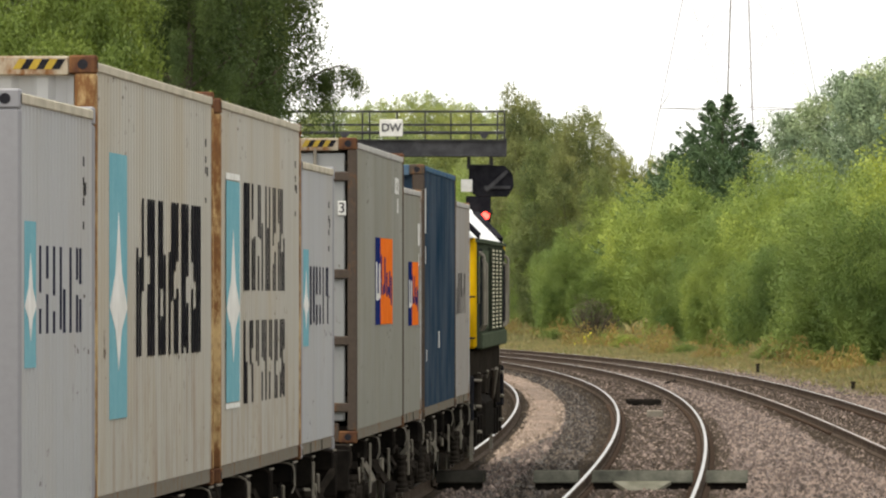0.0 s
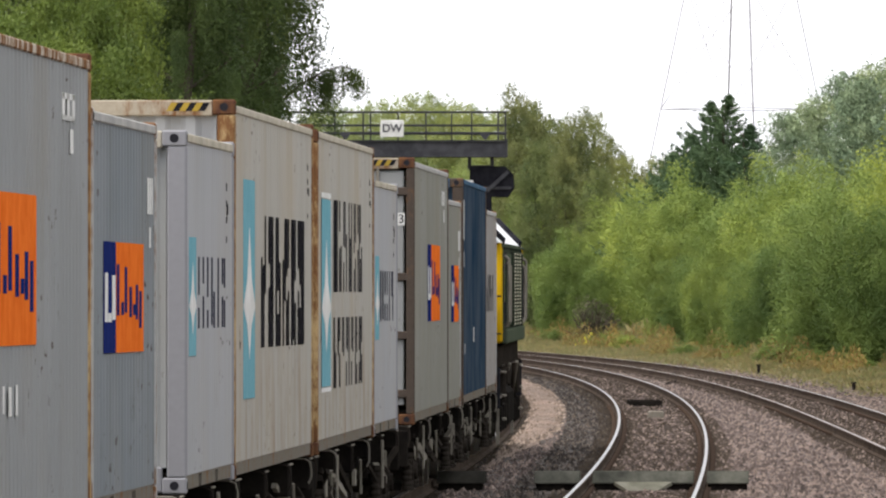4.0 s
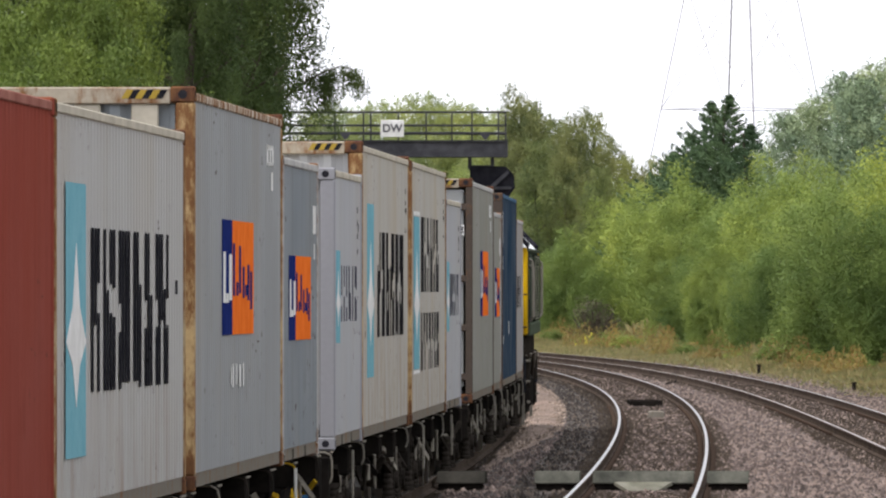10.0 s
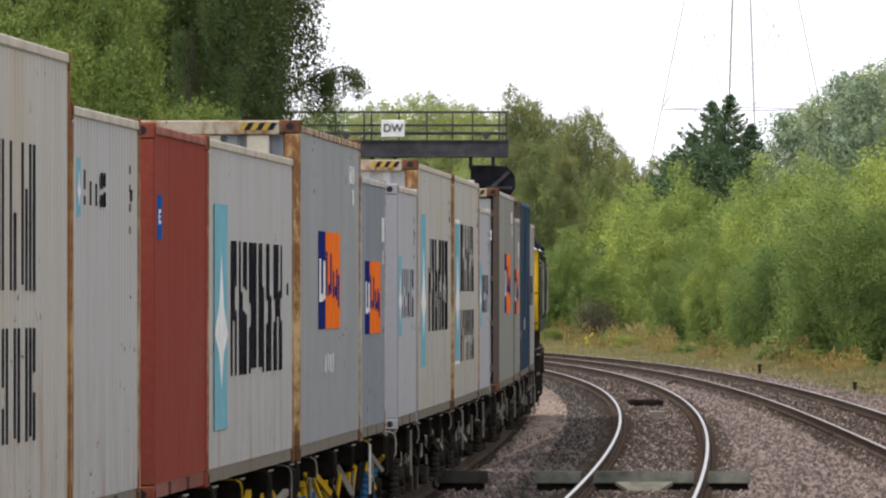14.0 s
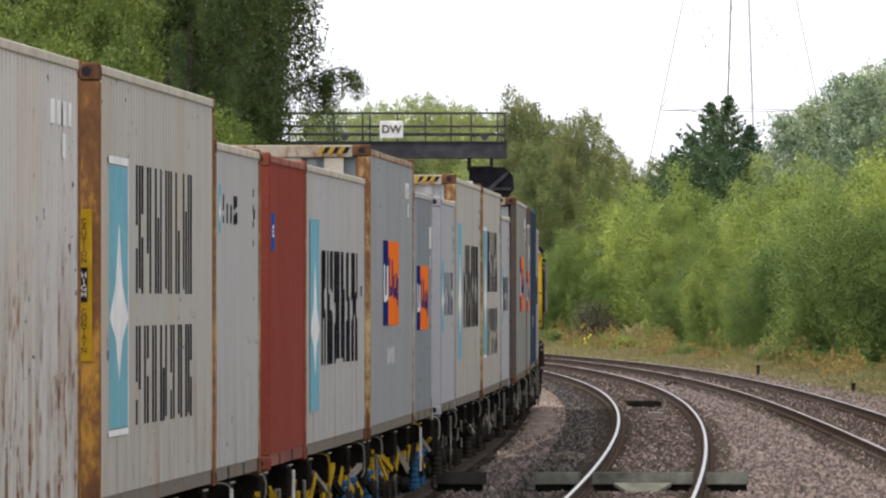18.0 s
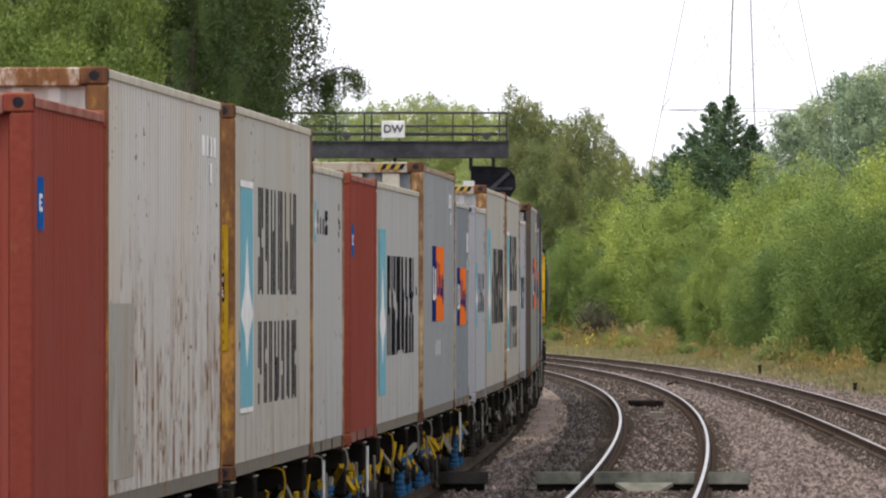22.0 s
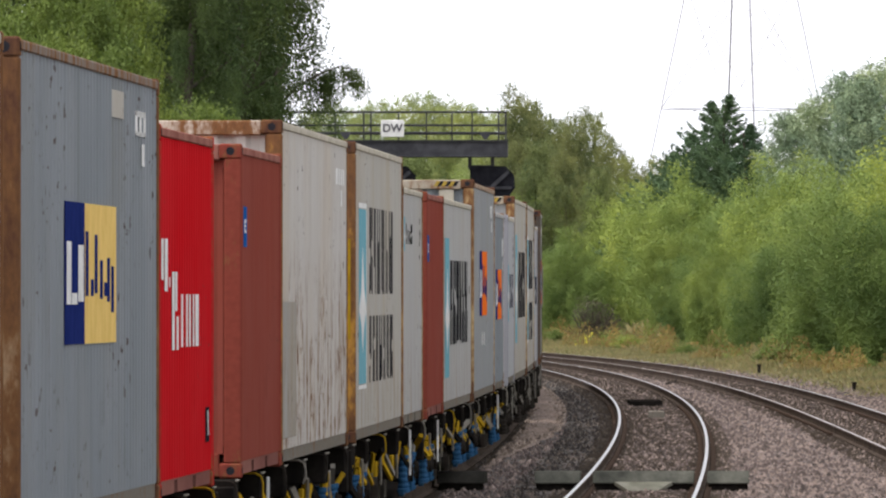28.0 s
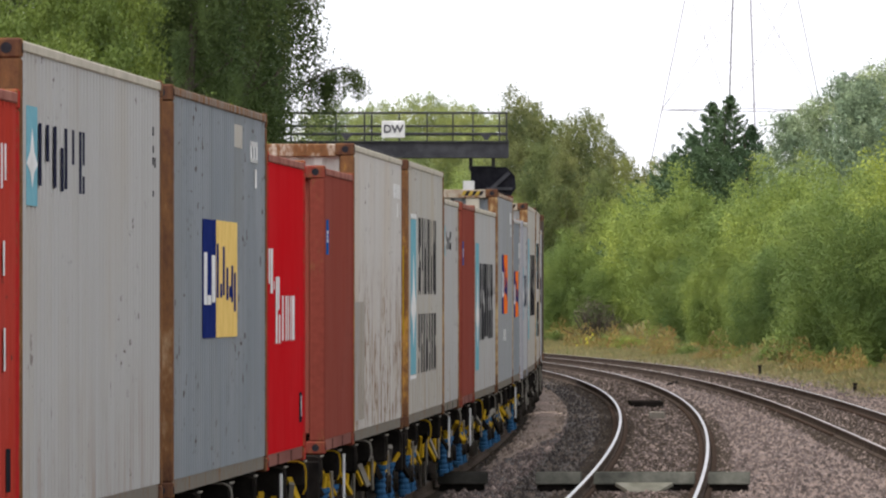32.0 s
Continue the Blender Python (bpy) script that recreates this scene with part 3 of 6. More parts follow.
# ---- signal gantry reaching over the train's track ----
def build_gantry():
    d = 300.0
    g = ground_z(d, -6.5)
    m = Matrix.Translation((0, d, 0))
    th = thing("signal_gantry", m, "dark steel cantilever signal gantry with a handrailed walkway", "signal gantry")
    zb, zt, zr = EYE + 4.66, EYE + 5.13, EYE + 5.92
    x0, x1 = -6.6, 1.75
    for y in (-0.55, 0.55):
        bm = bmesh.new()
        prism(bm, ((-0.09, 0.0), (0.09, 0.0), (0.09, 0.035), (0.012, 0.04), (0.012, zt - zb - 0.04), (0.09, zt - zb - 0.035), (0.09, zt - zb), (-0.09, zt - zb), (-0.09, zt - zb - 0.035), (-0.012, zt - zb - 0.04), (-0.012, 0.04), (-0.09, 0.035)), x0, x1)
        bmesh.ops.transform(bm, matrix=Matrix.Translation((0, y, zb)) @ Matrix.Rotation(-math.pi / 2, 4, "Z"), verts=bm.verts)
        part("girder", bm, M_DARK, th)
    part("end_plate", bbox(x1 - 0.02, x1 + 0.03, -0.64, 0.64, zb, zt + 0.02), M_DARK, th)
    part("walkway", bbox(x0, x1, -0.46, 0.46, zt - 0.06, zt - 0.01), M_DARK, th)
    for y in (-0.6, 0.6):
        for k, x in enumerate((-5.6, -4.3, -3.05, -2.25, -2.05, -1.28, -0.5, 0.22, 0.78, 1.52, 1.72)):
            part("handrail_post", bbox(x - 0.019, x + 0.019, y - 0.019, y + 0.019, zt, zr), M_DARK, th)
        for z in (zr, zt + 0.42, zt + 0.2):
            bm = bmesh.new()
            beam(bm, (x0, y, z), (x1, y, z), 0.038 if z > zt + 0.25 else 0.065, sides=6)
            part("handrail", bm, M_DARK, th)
    for x in (-2.75, 1.15):
        bm = bmesh.new()
        prism(bm, ((-0.2, 0.2), (-0.07, 0.05), (-0.05, 0), (0.05, 0), (0.07, 0.05), (0.2, 0.2)), -0.05, 0.05)
        bmesh.ops.transform(bm, matrix=Matrix.Translation((x, -0.6, zt + 0.02)), verts=bm.verts)
        part("bracket", bm, M_DARK, th)
    # mast at the tree side
    for x in (-6.3, -5.6):
        part("mast_leg", bbox(x - 0.12, x + 0.12, -0.5, 0.5, g - 0.1, zt), M_DARK, th)
    for k in range(5):
        bm = bmesh.new()
        beam(bm, (-6.3, -0.4, g + 1.2 * k), (-5.6, -0.4, g + 1.2 * k + 1.2), 0.07)
        part("mast_brace", bm, M_DARK, th)
    bm = bmesh.new()
    beam(bm, (-5.5, 0, zb - 1.4), (-3.7, 0, zb), 0.16)
    part("knee_brace", bm, M_DARK, th)

    # sign board with its two letters
    sg = part("sign_board", bbox(-1.77, -1.12, -0.70, -0.66, zt + 0.08, zt + 0.56, 0.018), M_WHITE, th, "white sign board with black letters")
    fc = bpy.data.curves.new("letters", "FONT")
    fc.body, fc.size, fc.align_x, fc.align_y, fc.extrude, fc.offset = "DW", 0.31, "CENTER", "CENTER", 0.004, 0.008
    tx = new("letters", fc)
    tx.data.materials.append(M_LETTER)
    tx.parent = sg
    tx.matrix_local = Matrix.Translation((-1.445, -0.707, zt + 0.32)) @ Matrix.Rotation(math.pi / 2, 4, "X")

    # two hanging signal heads
    for dx in (0.0, -2.75):
        for x in (0.72 + dx, 1.35 + dx):
            part("hanger", bbox(x - 0.05, x + 0.05, -0.1, 0.1, zb - 0.35, zb), M_DARK, th)
        part("hanger_bar", bbox(0.66 + dx, 1.42 + dx, -0.08, 0.08, zb - 0.3, zb - 0.22), M_DARK, th)
        bm = bmesh.new()
        prism(bm, ((0.72, -0.25), (1.72, -0.25), (1.95, -0.5), (1.98, -0.85), (1.8, -1.12), (0.95, -1.12), (0.72, -0.95)), -0.14, 0.14)
        bmesh.ops.translate(bm, vec=(dx, 0, zb), verts=bm.verts)
        head = part("signal_head", bevelled(bm, 0.02), M_BLACK, th, "black signal head with backboard")
        bm = bmesh.new()
        beam(bm, (1.2 + dx, -0.2, zb - 0.95), (1.8 + dx, -0.2, zb - 0.4), 0.16, 0.1)
        part("route_indicator", bm, M_DARK, head)
        bm = bmesh.new()
        beam(bm, (1.15 + dx, -0.18, zb - 0.86), (1.88 + dx, -0.18, zb - 0.86), 0.1, 0.08)
        part("hood", bm, M_DARK, head)
    part("lower_head", bbox(0.64, 1.34, -0.12, 0.12, zb - 1.85, zb - 1.1, 0.03), M_BLACK, th)
    bm = bmesh.new()
    bmesh.ops.create_cone(bm, cap_ends=True, segments=20, radius1=0.13, radius2=0.13, depth=0.05)
    bmesh.ops.transform(bm, matrix=Matrix.Translation((1.17, -0.15, zb - 1.64)) @ Matrix.Rotation(math.pi / 2, 4, "X"), verts=bm.verts)
    part("red_lens", bm, M_REDLENS, th, "lit red signal lens")
    bm = bmesh.new()
    for i in range(9):
        t0, t1 = math.pi * i / 9, math.pi * (i + 1) / 9
        beam(bm, (1.17 + 0.16 * math.cos(t0), -0.2, zb - 1.62 + 0.16 * math.sin(t0)), (1.17 + 0.16 * math.cos(t1), -0.2, zb - 1.62 + 0.16 * math.sin(t1)), 0.02, 0.16)
    part("lens_hood", bm, M_BLACK, th)
    part("white_plate", bbox(0.5, 0.82, -0.26, -0.23, zb - 0.99, zb - 0.64, 0.02), M_WHITE, th, "small white plate")
    return th


build_gantry()


# ---- lattice pylon far behind the trees ----
def build_pylon():
    d = 700.0
    k = d / F_PX
    cx = (1309 - 784) * k
    th = thing("pylon", Matrix.Translation((cx, d, 0)) @ Matrix.Rotation(radians(52.4), 4, "Z"), "tall grey lattice electricity pylon behind the trees", "pylon")

    def half(z):
        return 3.72 + (EYE + 14 - z) * 0.15

    def corner(i, z):
        w = half(z)
        return Vector(((1, 1, -1, -1)[i] * w, (1, -1, -1, 1)[i] * w, z))

    base = 2.0
    waist = EYE + 14.0
    levels = [base, 12.0, waist, 24.3, 30.5, 35.0]
    for i in range(4):
        bm = bmesh.new()
        beam(bm, corner(i, base), corner(i, 35.0), (0.1, 0.058)[i % 2])
        part("leg", bm, M_PYLON, th)
    for a, b in zip(levels, levels[1:]):
        for i in range(4):
            j = (i + 1) % 4
            mid = (corner(i, b) + corner(j, b)) / 2
            pairs = ((mid, corner(i, a)), (mid, corner(j, a))) if b == waist else ((corner(i, a), corner(j, b)), (corner(j, a), corner(i, b)))
            for p, q in pairs:
                bm = bmesh.new()
                beam(bm, p, q, 0.028)
                part("brace", bm, M_PYLON, th)
    for z in (waist, 35.0):
        for i in range(4):
            bm = bmesh.new()
            beam(bm, corner(i, z), corner((i + 1) % 4, z), 0.055)
            part("horizontal", bm, M_PYLON, th)
    for z, w in ((35, 9.0), (31.0, 7.0)):
        bm = bmesh.new()
        beam(bm, (-w, w, z), (w, -w, z), 0.25)
        part("cross_arm", bm, M_PYLON, th)
    return th


build_pylon()


# ---- trees and bushes ----
def leaves_to_mesh(name, mat, pos, ax, face, soft, size, rng, slim=0.5):
    """One small bent blade at each place, pointing along ax; soft is the way its spray faces the light."""
    count = len(pos)
    ax = ax / (np.linalg.norm(ax, axis=1, keepdims=True) + 1e-9)
    side = np.cross(ax, rng.normal(size=(count, 3)))
    side /= np.linalg.norm(side, axis=1, keepdims=True) + 1e-9
    ln = size * (0.6 + 0.8 * rng.random((count, 1)))
    wd = ln * slim
    b = pos + ax * ln * 0.45 + side * wd
    c = pos + ax * ln - side * wd * 0.6
    geo = np.cross(b - pos, c - pos)
    turn = (geo * face).sum(axis=1) < 0
    b[turn], c[turn] = c[turn].copy(), b[turn].copy()
    geo[turn] *= -1
    geo /= np.linalg.norm(geo, axis=1, keepdims=True) + 1e-9
    soft = soft + geo * 0.3
    soft /= np.linalg.norm(soft, axis=1, keepdims=True) + 1e-9
    verts = np.stack([pos, b, c], axis=1).reshape(-1, 3)
    i = np.arange(count) * 3
    me = from_np(name, verts, np.stack([i, i + 1, i + 2], 1), [mat])
    # leaves catch the light like the spray that they belong to
    me.normals_split_custom_set_from_vertices(np.repeat(soft, 3, axis=0).tolist())
    return me


def leaf_mesh(name, mat, centres, radii, count, size, seed, rise=0.8, length=0.4, per=22, inner=0.16, skirt=0.3):
    """Leaves in small sprays over the lobes of a crown, thicker on the upper and outer side of each lobe."""
    rng = np.random.default_rng(seed)
    centres, radii = np.array(centres, float), np.array(radii, float)
    n = count // per
    area = radii.prod(axis=1) ** 0.66
    which = rng.choice(len(centres), n, p=area / area.sum())
    dirs = rng.normal(size=(n, 3))
    dirs /= np.linalg.norm(dirs, axis=1, keepdims=True)
    low = (dirs[:, 2] < -0.15) & (rng.random(n) > skirt)
    dirs[low, 2] *= -1
    r = 0.8 + 0.32 * rng.random((n, 1))
    deep = rng.random(n) < inner
    r[deep] *= 0.3 + 0.5 * rng.random((deep.sum(), 1))
    mid = centres[which] + dirs * radii[which] * r
    axis = dirs * 0.7 + rng.normal(size=(n, 3)) * 0.35
    axis[:, 2] += rise
    axis /= np.linalg.norm(axis, axis=1, keepdims=True)
    ln = length * (0.55 + 0.9 * rng.random((n, 1)))
    face = dirs * 0.75 + rng.normal(size=(n, 3)) * 0.3
    face[:, 2] += 0.12
    k = np.repeat(np.arange(n), per)
    u = rng.random((n * per, 1))
    pos = mid[k] + axis[k] * ln[k] * (u - 0.35) + rng.normal(size=(n * per, 3)) * ln[k] * (0.1 + 0.2 * (1 - u))
    ax = axis[k] * 0.7 + rng.normal(size=(n * per, 3)) * 0.6
    return leaves_to_mesh(name, mat, pos, ax, dirs[k], face[k], size, rng)


def curtain_mesh(name, mat, limbs, strands, per, size, seed, long=1.5):
    """Thin hanging twigs with leaves, let down from curved limbs: each limb is a row of points."""
    rng = np.random.default_rng(seed)
    which = rng.integers(0, len(limbs), strands)
    top = np.zeros((strands, 3))
    for j in range(strands):
        pts = limbs[which[j]]
        u = (0.15 + 0.85 * rng.random() ** 0.8) * (len(pts) - 1)
        i = min(int(u), len(pts) - 2)
        top[j] = np.array(pts[i]) + (np.array(pts[i + 1]) - np.array(pts[i])) * (u - i)
    top += rng.normal(size=(strands, 3)) * np.array([0.09, 0.12, 0.06])
    ln = long * (0.25 + 0.9 * rng.random((strands, 1)))
    sway = rng.normal(size=(strands, 3)) * 0.07
    sway[:, 2] = 0
    k = np.repeat(np.arange(strands), per)
    u = rng.random((strands * per, 1))
    pos = top[k] + sway[k] * u * u + rng.normal(size=(strands * per, 3)) * 0.04
    pos[:, 2:] -= ln[k] * u
    ax = rng.normal(size=(strands * per, 3)) * 0.5
    ax[:, 2] -= 0.9
    out = rng.normal(size=(strands, 3))
    out[:, 2] = 0.15
    face = out[k]
    return leaves_to_mesh(name, mat, pos, ax, face, face * 0.8, size, rng, 0.42)


def trunk_bm(h, r, limbs, seed, spread=1.0):
    rng = random.Random(seed)
    bm = bmesh.new()
    pts = [Vector((0, 0, -0.3))]
    for i in range(1, 6):
        pts.append(Vector((rng.uniform(-0.12, 0.12) * i * 0.5, rng.uniform(-0.12, 0.12) * i * 0.5, h * i / 5)))

    def taper(a, b, ra, rb):
        z = (b - a).normalized()
        x = z.orthogonal().normalized()
        y = z.cross(x)
        ra_, rb_ = [], []
        for k in range(7):
            t = 2 * math.pi * k / 7
            o = x * math.cos(t) + y * math.sin(t)
            ra_.append(bm.verts.new(a + o * ra))
            rb_.append(bm.verts.new(b + o * rb))
        for k in range(7):
            j = (k + 1) % 7
            bm.faces.new((ra_[k], ra_[j], rb_[j], rb_[k]))

    for i in range(5):
        taper(pts[i], pts[i + 1], r * (1 - 0.17 * i), r * (1 - 0.17 * (i + 1)))
    for k in range(limbs):
        f = rng.uniform(0.25, 0.8)
        a = pts[min(4, int(f * 5))].lerp(pts[min(5, int(f * 5) + 1)], 0.5)
        ang = k * 2.4 + rng.uniform(-0.4, 0.4)
        ln = spread * h * rng.uniform(0.08, 0.16) * (1.15 - 0.6 * f)
        b = a + Vector((math.cos(ang) * ln, math.sin(ang) * ln, ln * rng.uniform(0.4, 0.9)))
        taper(a, b, r * 0.24, r * 0.1)
        for q in range(2):
            c = b + Vector((rng.uniform(-1, 1), rng.uniform(-1, 1), rng.uniform(0.2, 0.9))) * ln * 0.45
            taper(b, c, r * 0.1, r * 0.04)
    return bm


def bush_lobes(h, w, n, seed, low=0.05):
    rng = random.Random(seed)
    cs, rs = [], []
    for i in range(n):
        f = (i + 0.5) / n
        z = h * (low + (0.92 - low) * f)
        reach = w * (0.55 + 0.45 * math.sin(math.pi * min(f * 0.8 + 0.15, 1))) * (1 - 0.55 * f * f)
        a = i * 2.399 + rng.uniform(-0.5, 0.5)
        q = reach * rng.uniform(0.2, 0.75)
        s = w * rng.uniform(0.2, 0.4) * (1.1 - 0.55 * f)
        cs.append((q * math.cos(a), q * math.sin(a), z))
        rs.append((s, s, s * rng.uniform(0.8, 1.3)))
    return cs, rs


def plume_lobes(h, w, n, seed):
    """Upright feathery plumes that lean out from the foot of a bush, round a leafy heart."""
    rng = random.Random(seed)
    cs, rs = [], []
    for i in range(n):
        a = i * 2.399 + rng.uniform(-0.4, 0.4)
        out = math.sqrt((i + 0.3) / n)
        top = h * (1.0 - 0.42 * out ** 2) * rng.uniform(0.82, 1.05)
        q = w * out
        m = 6
        for k in range(m):
            f = (k + 0.5) / m
            z = top * (0.05 + 0.9 * f)
            lean = q * (0.5 + 0.5 * f)
            s = w * rng.uniform(0.17, 0.3) * (1.15 - 0.72 * f)
            cs.append((lean * math.cos(a) + rng.uniform(-0.12, 0.12) * w, lean * math.sin(a) + rng.uniform(-0.12, 0.12) * w, z))
            rs.append((s, s, s * rng.uniform(1.3, 2.1)))
    for k in range(5):
        cs.append((0, 0, h * (0.1 + 0.13 * k)))
        rs.append((w * 0.5, w * 0.5, h * 0.12))
    return cs, rs


def make_tree(name, label, mat, h, w, lobes, leaves, size, seed, category, rise=0.6, low=0.05, group="", length=0.4):
    th = thing(name, Matrix(), label, category, group)
    part("trunk", trunk_bm(h * 0.72, 0.02 * h * (0.6 if low < 0.1 else 0.9), 9, seed), M_BARK, th)
    cs, rs = plume_lobes(h, w, lobes, seed) if low < 0.04 else bush_lobes(h, w, lobes, seed, low)
    part("crown", leaf_mesh("crown", mat, cs, rs, leaves, size, seed, rise, length), None, th)
    return th


def place(ob, x, y, z, rot, s):
    m = Matrix.LocRotScale((x, y, z), Euler((0, 0, rot)), None)
    c = copy_thing(ob, m)
    c.scale = s if isinstance(s, tuple) else (s, s, s)
    return c


BUSH_LINE = ((255, 14.6), (300, 13.6), (345, 11.2), (380, 9.0), (420, 6.2), (460, 2.4), (520, -6.0))


def bush_x(d):
    return float(np.interp(d, [b[0] for b in BUSH_LINE], [b[1] for b in BUSH_LINE]))


def verge_z(d, x):
    return ground_z(d, (x - line_x(min(d, 520))))


def plant_right():
    rng = random.Random(11)
    kinds = []
    for i in range(6):
        kinds.append(make_tree("willow_bush", "tall light-green willow bush beside the railway", M_LEAF_A if i % 2 == 0 else M_LEAF_E, 6.6, (2.0, 2.3, 1.8)[i % 3], 10, 80000, 0.064, 20 + i, "bush", 0.9, 0.03, "bushes along the railway", 0.5))
    used = [False] * 6
    spots = []
    d = 270.0
    while d < 520:
        if not 404 < d < 420:
            spots.append((d, bush_x(d) + rng.uniform(-0.2, 1.1), rng.uniform(0.5, 0.86), 1))
        d += rng.uniform(8.5, 13.0)
    d = 272.0
    while d < 520:
        spots.append((d, bush_x(d) + 3.2 + rng.uniform(-0.7, 0.7), rng.uniform(0.98, 1.16), 0))
        d += rng.uniform(6.5, 9.5)
    for d, x, s, front in spots:
        i = 2 * rng.randrange(3) + front
        s *= 1.0 + 0.17 * smooth(362, 325, d)
        z = verge_z(d, x) - 0.1
        rot = rng.uniform(0, 6.28)
        sc = (s * rng.uniform(0.95, 1.2), s * rng.uniform(0.95, 1.2), s)
        if not used[i]:
            used[i] = True
            kinds[i].matrix_world = Matrix.LocRotScale((x, d, z), Euler((0, 0, rot)), sc)
        else:
            place(kinds[i], x, d, z, rot, sc)
    # young growth at the foot of the hedge
    rng = random.Random(29)
    for n in range(13):
        d = 286 + 12.4 * n + rng.uniform(-3, 3)
        x = bush_x(d) - rng.uniform(0.6, 2.0)
        s = rng.uniform(0.07, 0.16)
        place(kinds[rng.randrange(6)], x, d, verge_z(d, x) - 0.15, rng.uniform(0, 6.28), (s * 2.4, s * 2.8, s))
    # the hedge carried on out of view, added to shade the train's side
    rng = random.Random(17)
    d = 46.0
    while d < 268:
        for dx, s0 in ((-0.4, 0.9), (3.0, 1.25)):
            s = s0 * rng.uniform(0.9, 1.1)
            x = 14.6 + dx + rng.uniform(-0.3, 0.5)
            place(kinds[rng.randrange(6)], x, d, verge_z(d, x) - 0.1, rng.uniform(0, 6.28), (s * 1.15, s * 1.15, s))
        d += rng.uniform(4.0, 5.5)
    for i in range(6):
        if not used[i]:
            kinds[i].matrix_world = Matrix.LocRotScale((bush_x(500) + 6 + 3 * i, 500, verge_z(500, bush_x(500) + 6)), None, (1, 1, 1))


plant_right()


def plant_far():
    rng = random.Random(5)
    k = 1 / F_PX
    # pale poplars above the bushes
    pop = [make_tree("poplar_tree", "pale grey-green poplar tree behind the bushes", M_LEAF_C, 11.5, 3.0, 58, 44000, 0.1, 60 + i, "tree", 0.5, 0.25, "trees behind the bushes", 0.45) for i in range(2)]
    first = [True, True]
    for n, (px, top, d) in enumerate(((1392, 208, 418), (1436, 182, 424), (1492, 140, 430), (1548, 126, 426), (1600, 110, 432), (1660, 100, 426), (1520, 150, 420))):
        x = (px - 784) * d * k
        z0 = verge_z(d, x)
        h = EYE + (572.6 - top) * d * k - z0
        s = h / 10.7
        i = n % 2
        m = Matrix.LocRotScale((x, d, z0 - 0.1), Euler((0, 0, rng.uniform(0, 6))), (s * 0.95, s * 0.95, s))
        if first[i]:
            first[i] = False
            pop[i].matrix_world = m
        else:
            place(pop[i], x, d, z0 - 0.1, rng.uniform(0, 6), (s * 0.95, s * 0.95, s))
    # dull green trees round the outside of the bend
    far = [make_tree("ash_tree", "dull green ash tree at the bend", (M_LEAF_B2, M_LEAF_F, M_LEAF_H)[i], 11.5, 3.6, 46, 62000, 0.105, 80 + i, "tree", 0.3, 0.08, "trees at the bend", 0.5) for i in range(3)]
    first = [True] * 3
    spots = ((920, 168, 470), (930, 190, 480), (955, 200, 474), (985, 215, 470), (1015, 205, 466), (1045, 208, 476), (1075, 250, 468), (1105, 285, 462), (1135, 295, 466), (1165, 285, 460), (880, 215, 500), (950, 255, 450), (1000, 270, 452), (1060, 300, 448))
    spots += ((600, 212, 560), (640, 206, 556), (690, 200, 566), (735, 190, 560), (775, 186, 570), (815, 204, 560), (850, 208, 566), (560, 200, 570), (720, 240, 545), (800, 250, 545), (860, 260, 540), (640, 255, 545))
    for n, (px, top, d) in enumerate(spots):
        x = (px - 784) * d * k
        z0 = line_z(d) + 0.2
        h = EYE + (572.6 - top) * d * k - z0
        s = h / 10.7
        i = n % 2 if px > 880 else 2
        w = s * (0.72 if px > 880 else 0.9)
        m = Matrix.LocRotScale((x, d, z0 - 0.1), Euler((0, 0, rng.uniform(0, 6))), (w, w, s))
        if first[i]:
            first[i] = False
            far[i].matrix_world = m
        else:
            place(far[i], x, d, z0 - 0.1, rng.uniform(0, 6), (w, w, s))


M_LEAF_F = foliage("ash_leaves", (0.1767, 0.2072, 0.0828), (0.2166, 0.252, 0.1035), (0.2565, 0.2934, 0.1265))
# paler copy of the ash leaves, with distance haze put into the colour
M_LEAF_H = foliage("hazy_ash_leaves", (0.27, 0.32, 0.13), (0.32, 0.375, 0.16), (0.36, 0.42, 0.19))
M_LEAF_B2 = foliage("oak_leaves", (0.1539, 0.1758, 0.0759), (0.1938, 0.2184, 0.0966), (0.2337, 0.2598, 0.1207))
plant_far()


def fronds_mesh(boughs, size, seed):
    """Needle sprays on side twigs along each bough: a bough is (foot, tip, sag)."""
    rng = np.random.default_rng(seed)
    pos, ax, face = [], [], []
    for foot, tip, sag in boughs:
        run = tip - foot
        reach = float(np.linalg.norm(run))
        ahead = run / reach
        across = np.cross(ahead, (0, 0, 1.0))
        across /= np.linalg.norm(across) + 1e-9
        for t in range(10 + int(reach * 14)):
            u = 0.12 + 0.88 * rng.random()
            start = foot + run * u
            start[2] -= sag * reach * 4 * u * (1 - u)
            way = ahead * (0.75 + 0.3 * rng.random()) + across * rng.choice((-1, 1)) * (0.25 + 0.6 * rng.random())
            way[2] += 0.15 + 0.25 * rng.normal()
            ln = (0.1 + 0.26 * reach * (1.05 - u)) * (0.5 + 0.6 * rng.random())
            n = 7 + int(ln * 22)
            v = rng.random((n, 1))
            pos.append(start + way * ln * v + rng.normal(size=(n, 3)) * (0.012 + 0.03 * (1 - v)))
            ax.append(way * 0.8 + rng.normal(size=(n, 3)) * 0.35)
            face.append(np.tile(np.array((ahead[0] * 0.5, ahead[1] * 0.5, 0.7)) + rng.normal(size=3) * 0.3, (n, 1)))
    pos, ax, face = np.concatenate(pos), np.concatenate(ax), np.concatenate(face)
    return leaves_to_mesh("crown", M_LEAF_D, pos, ax, face, face * 0.8, size, rng, 0.32)


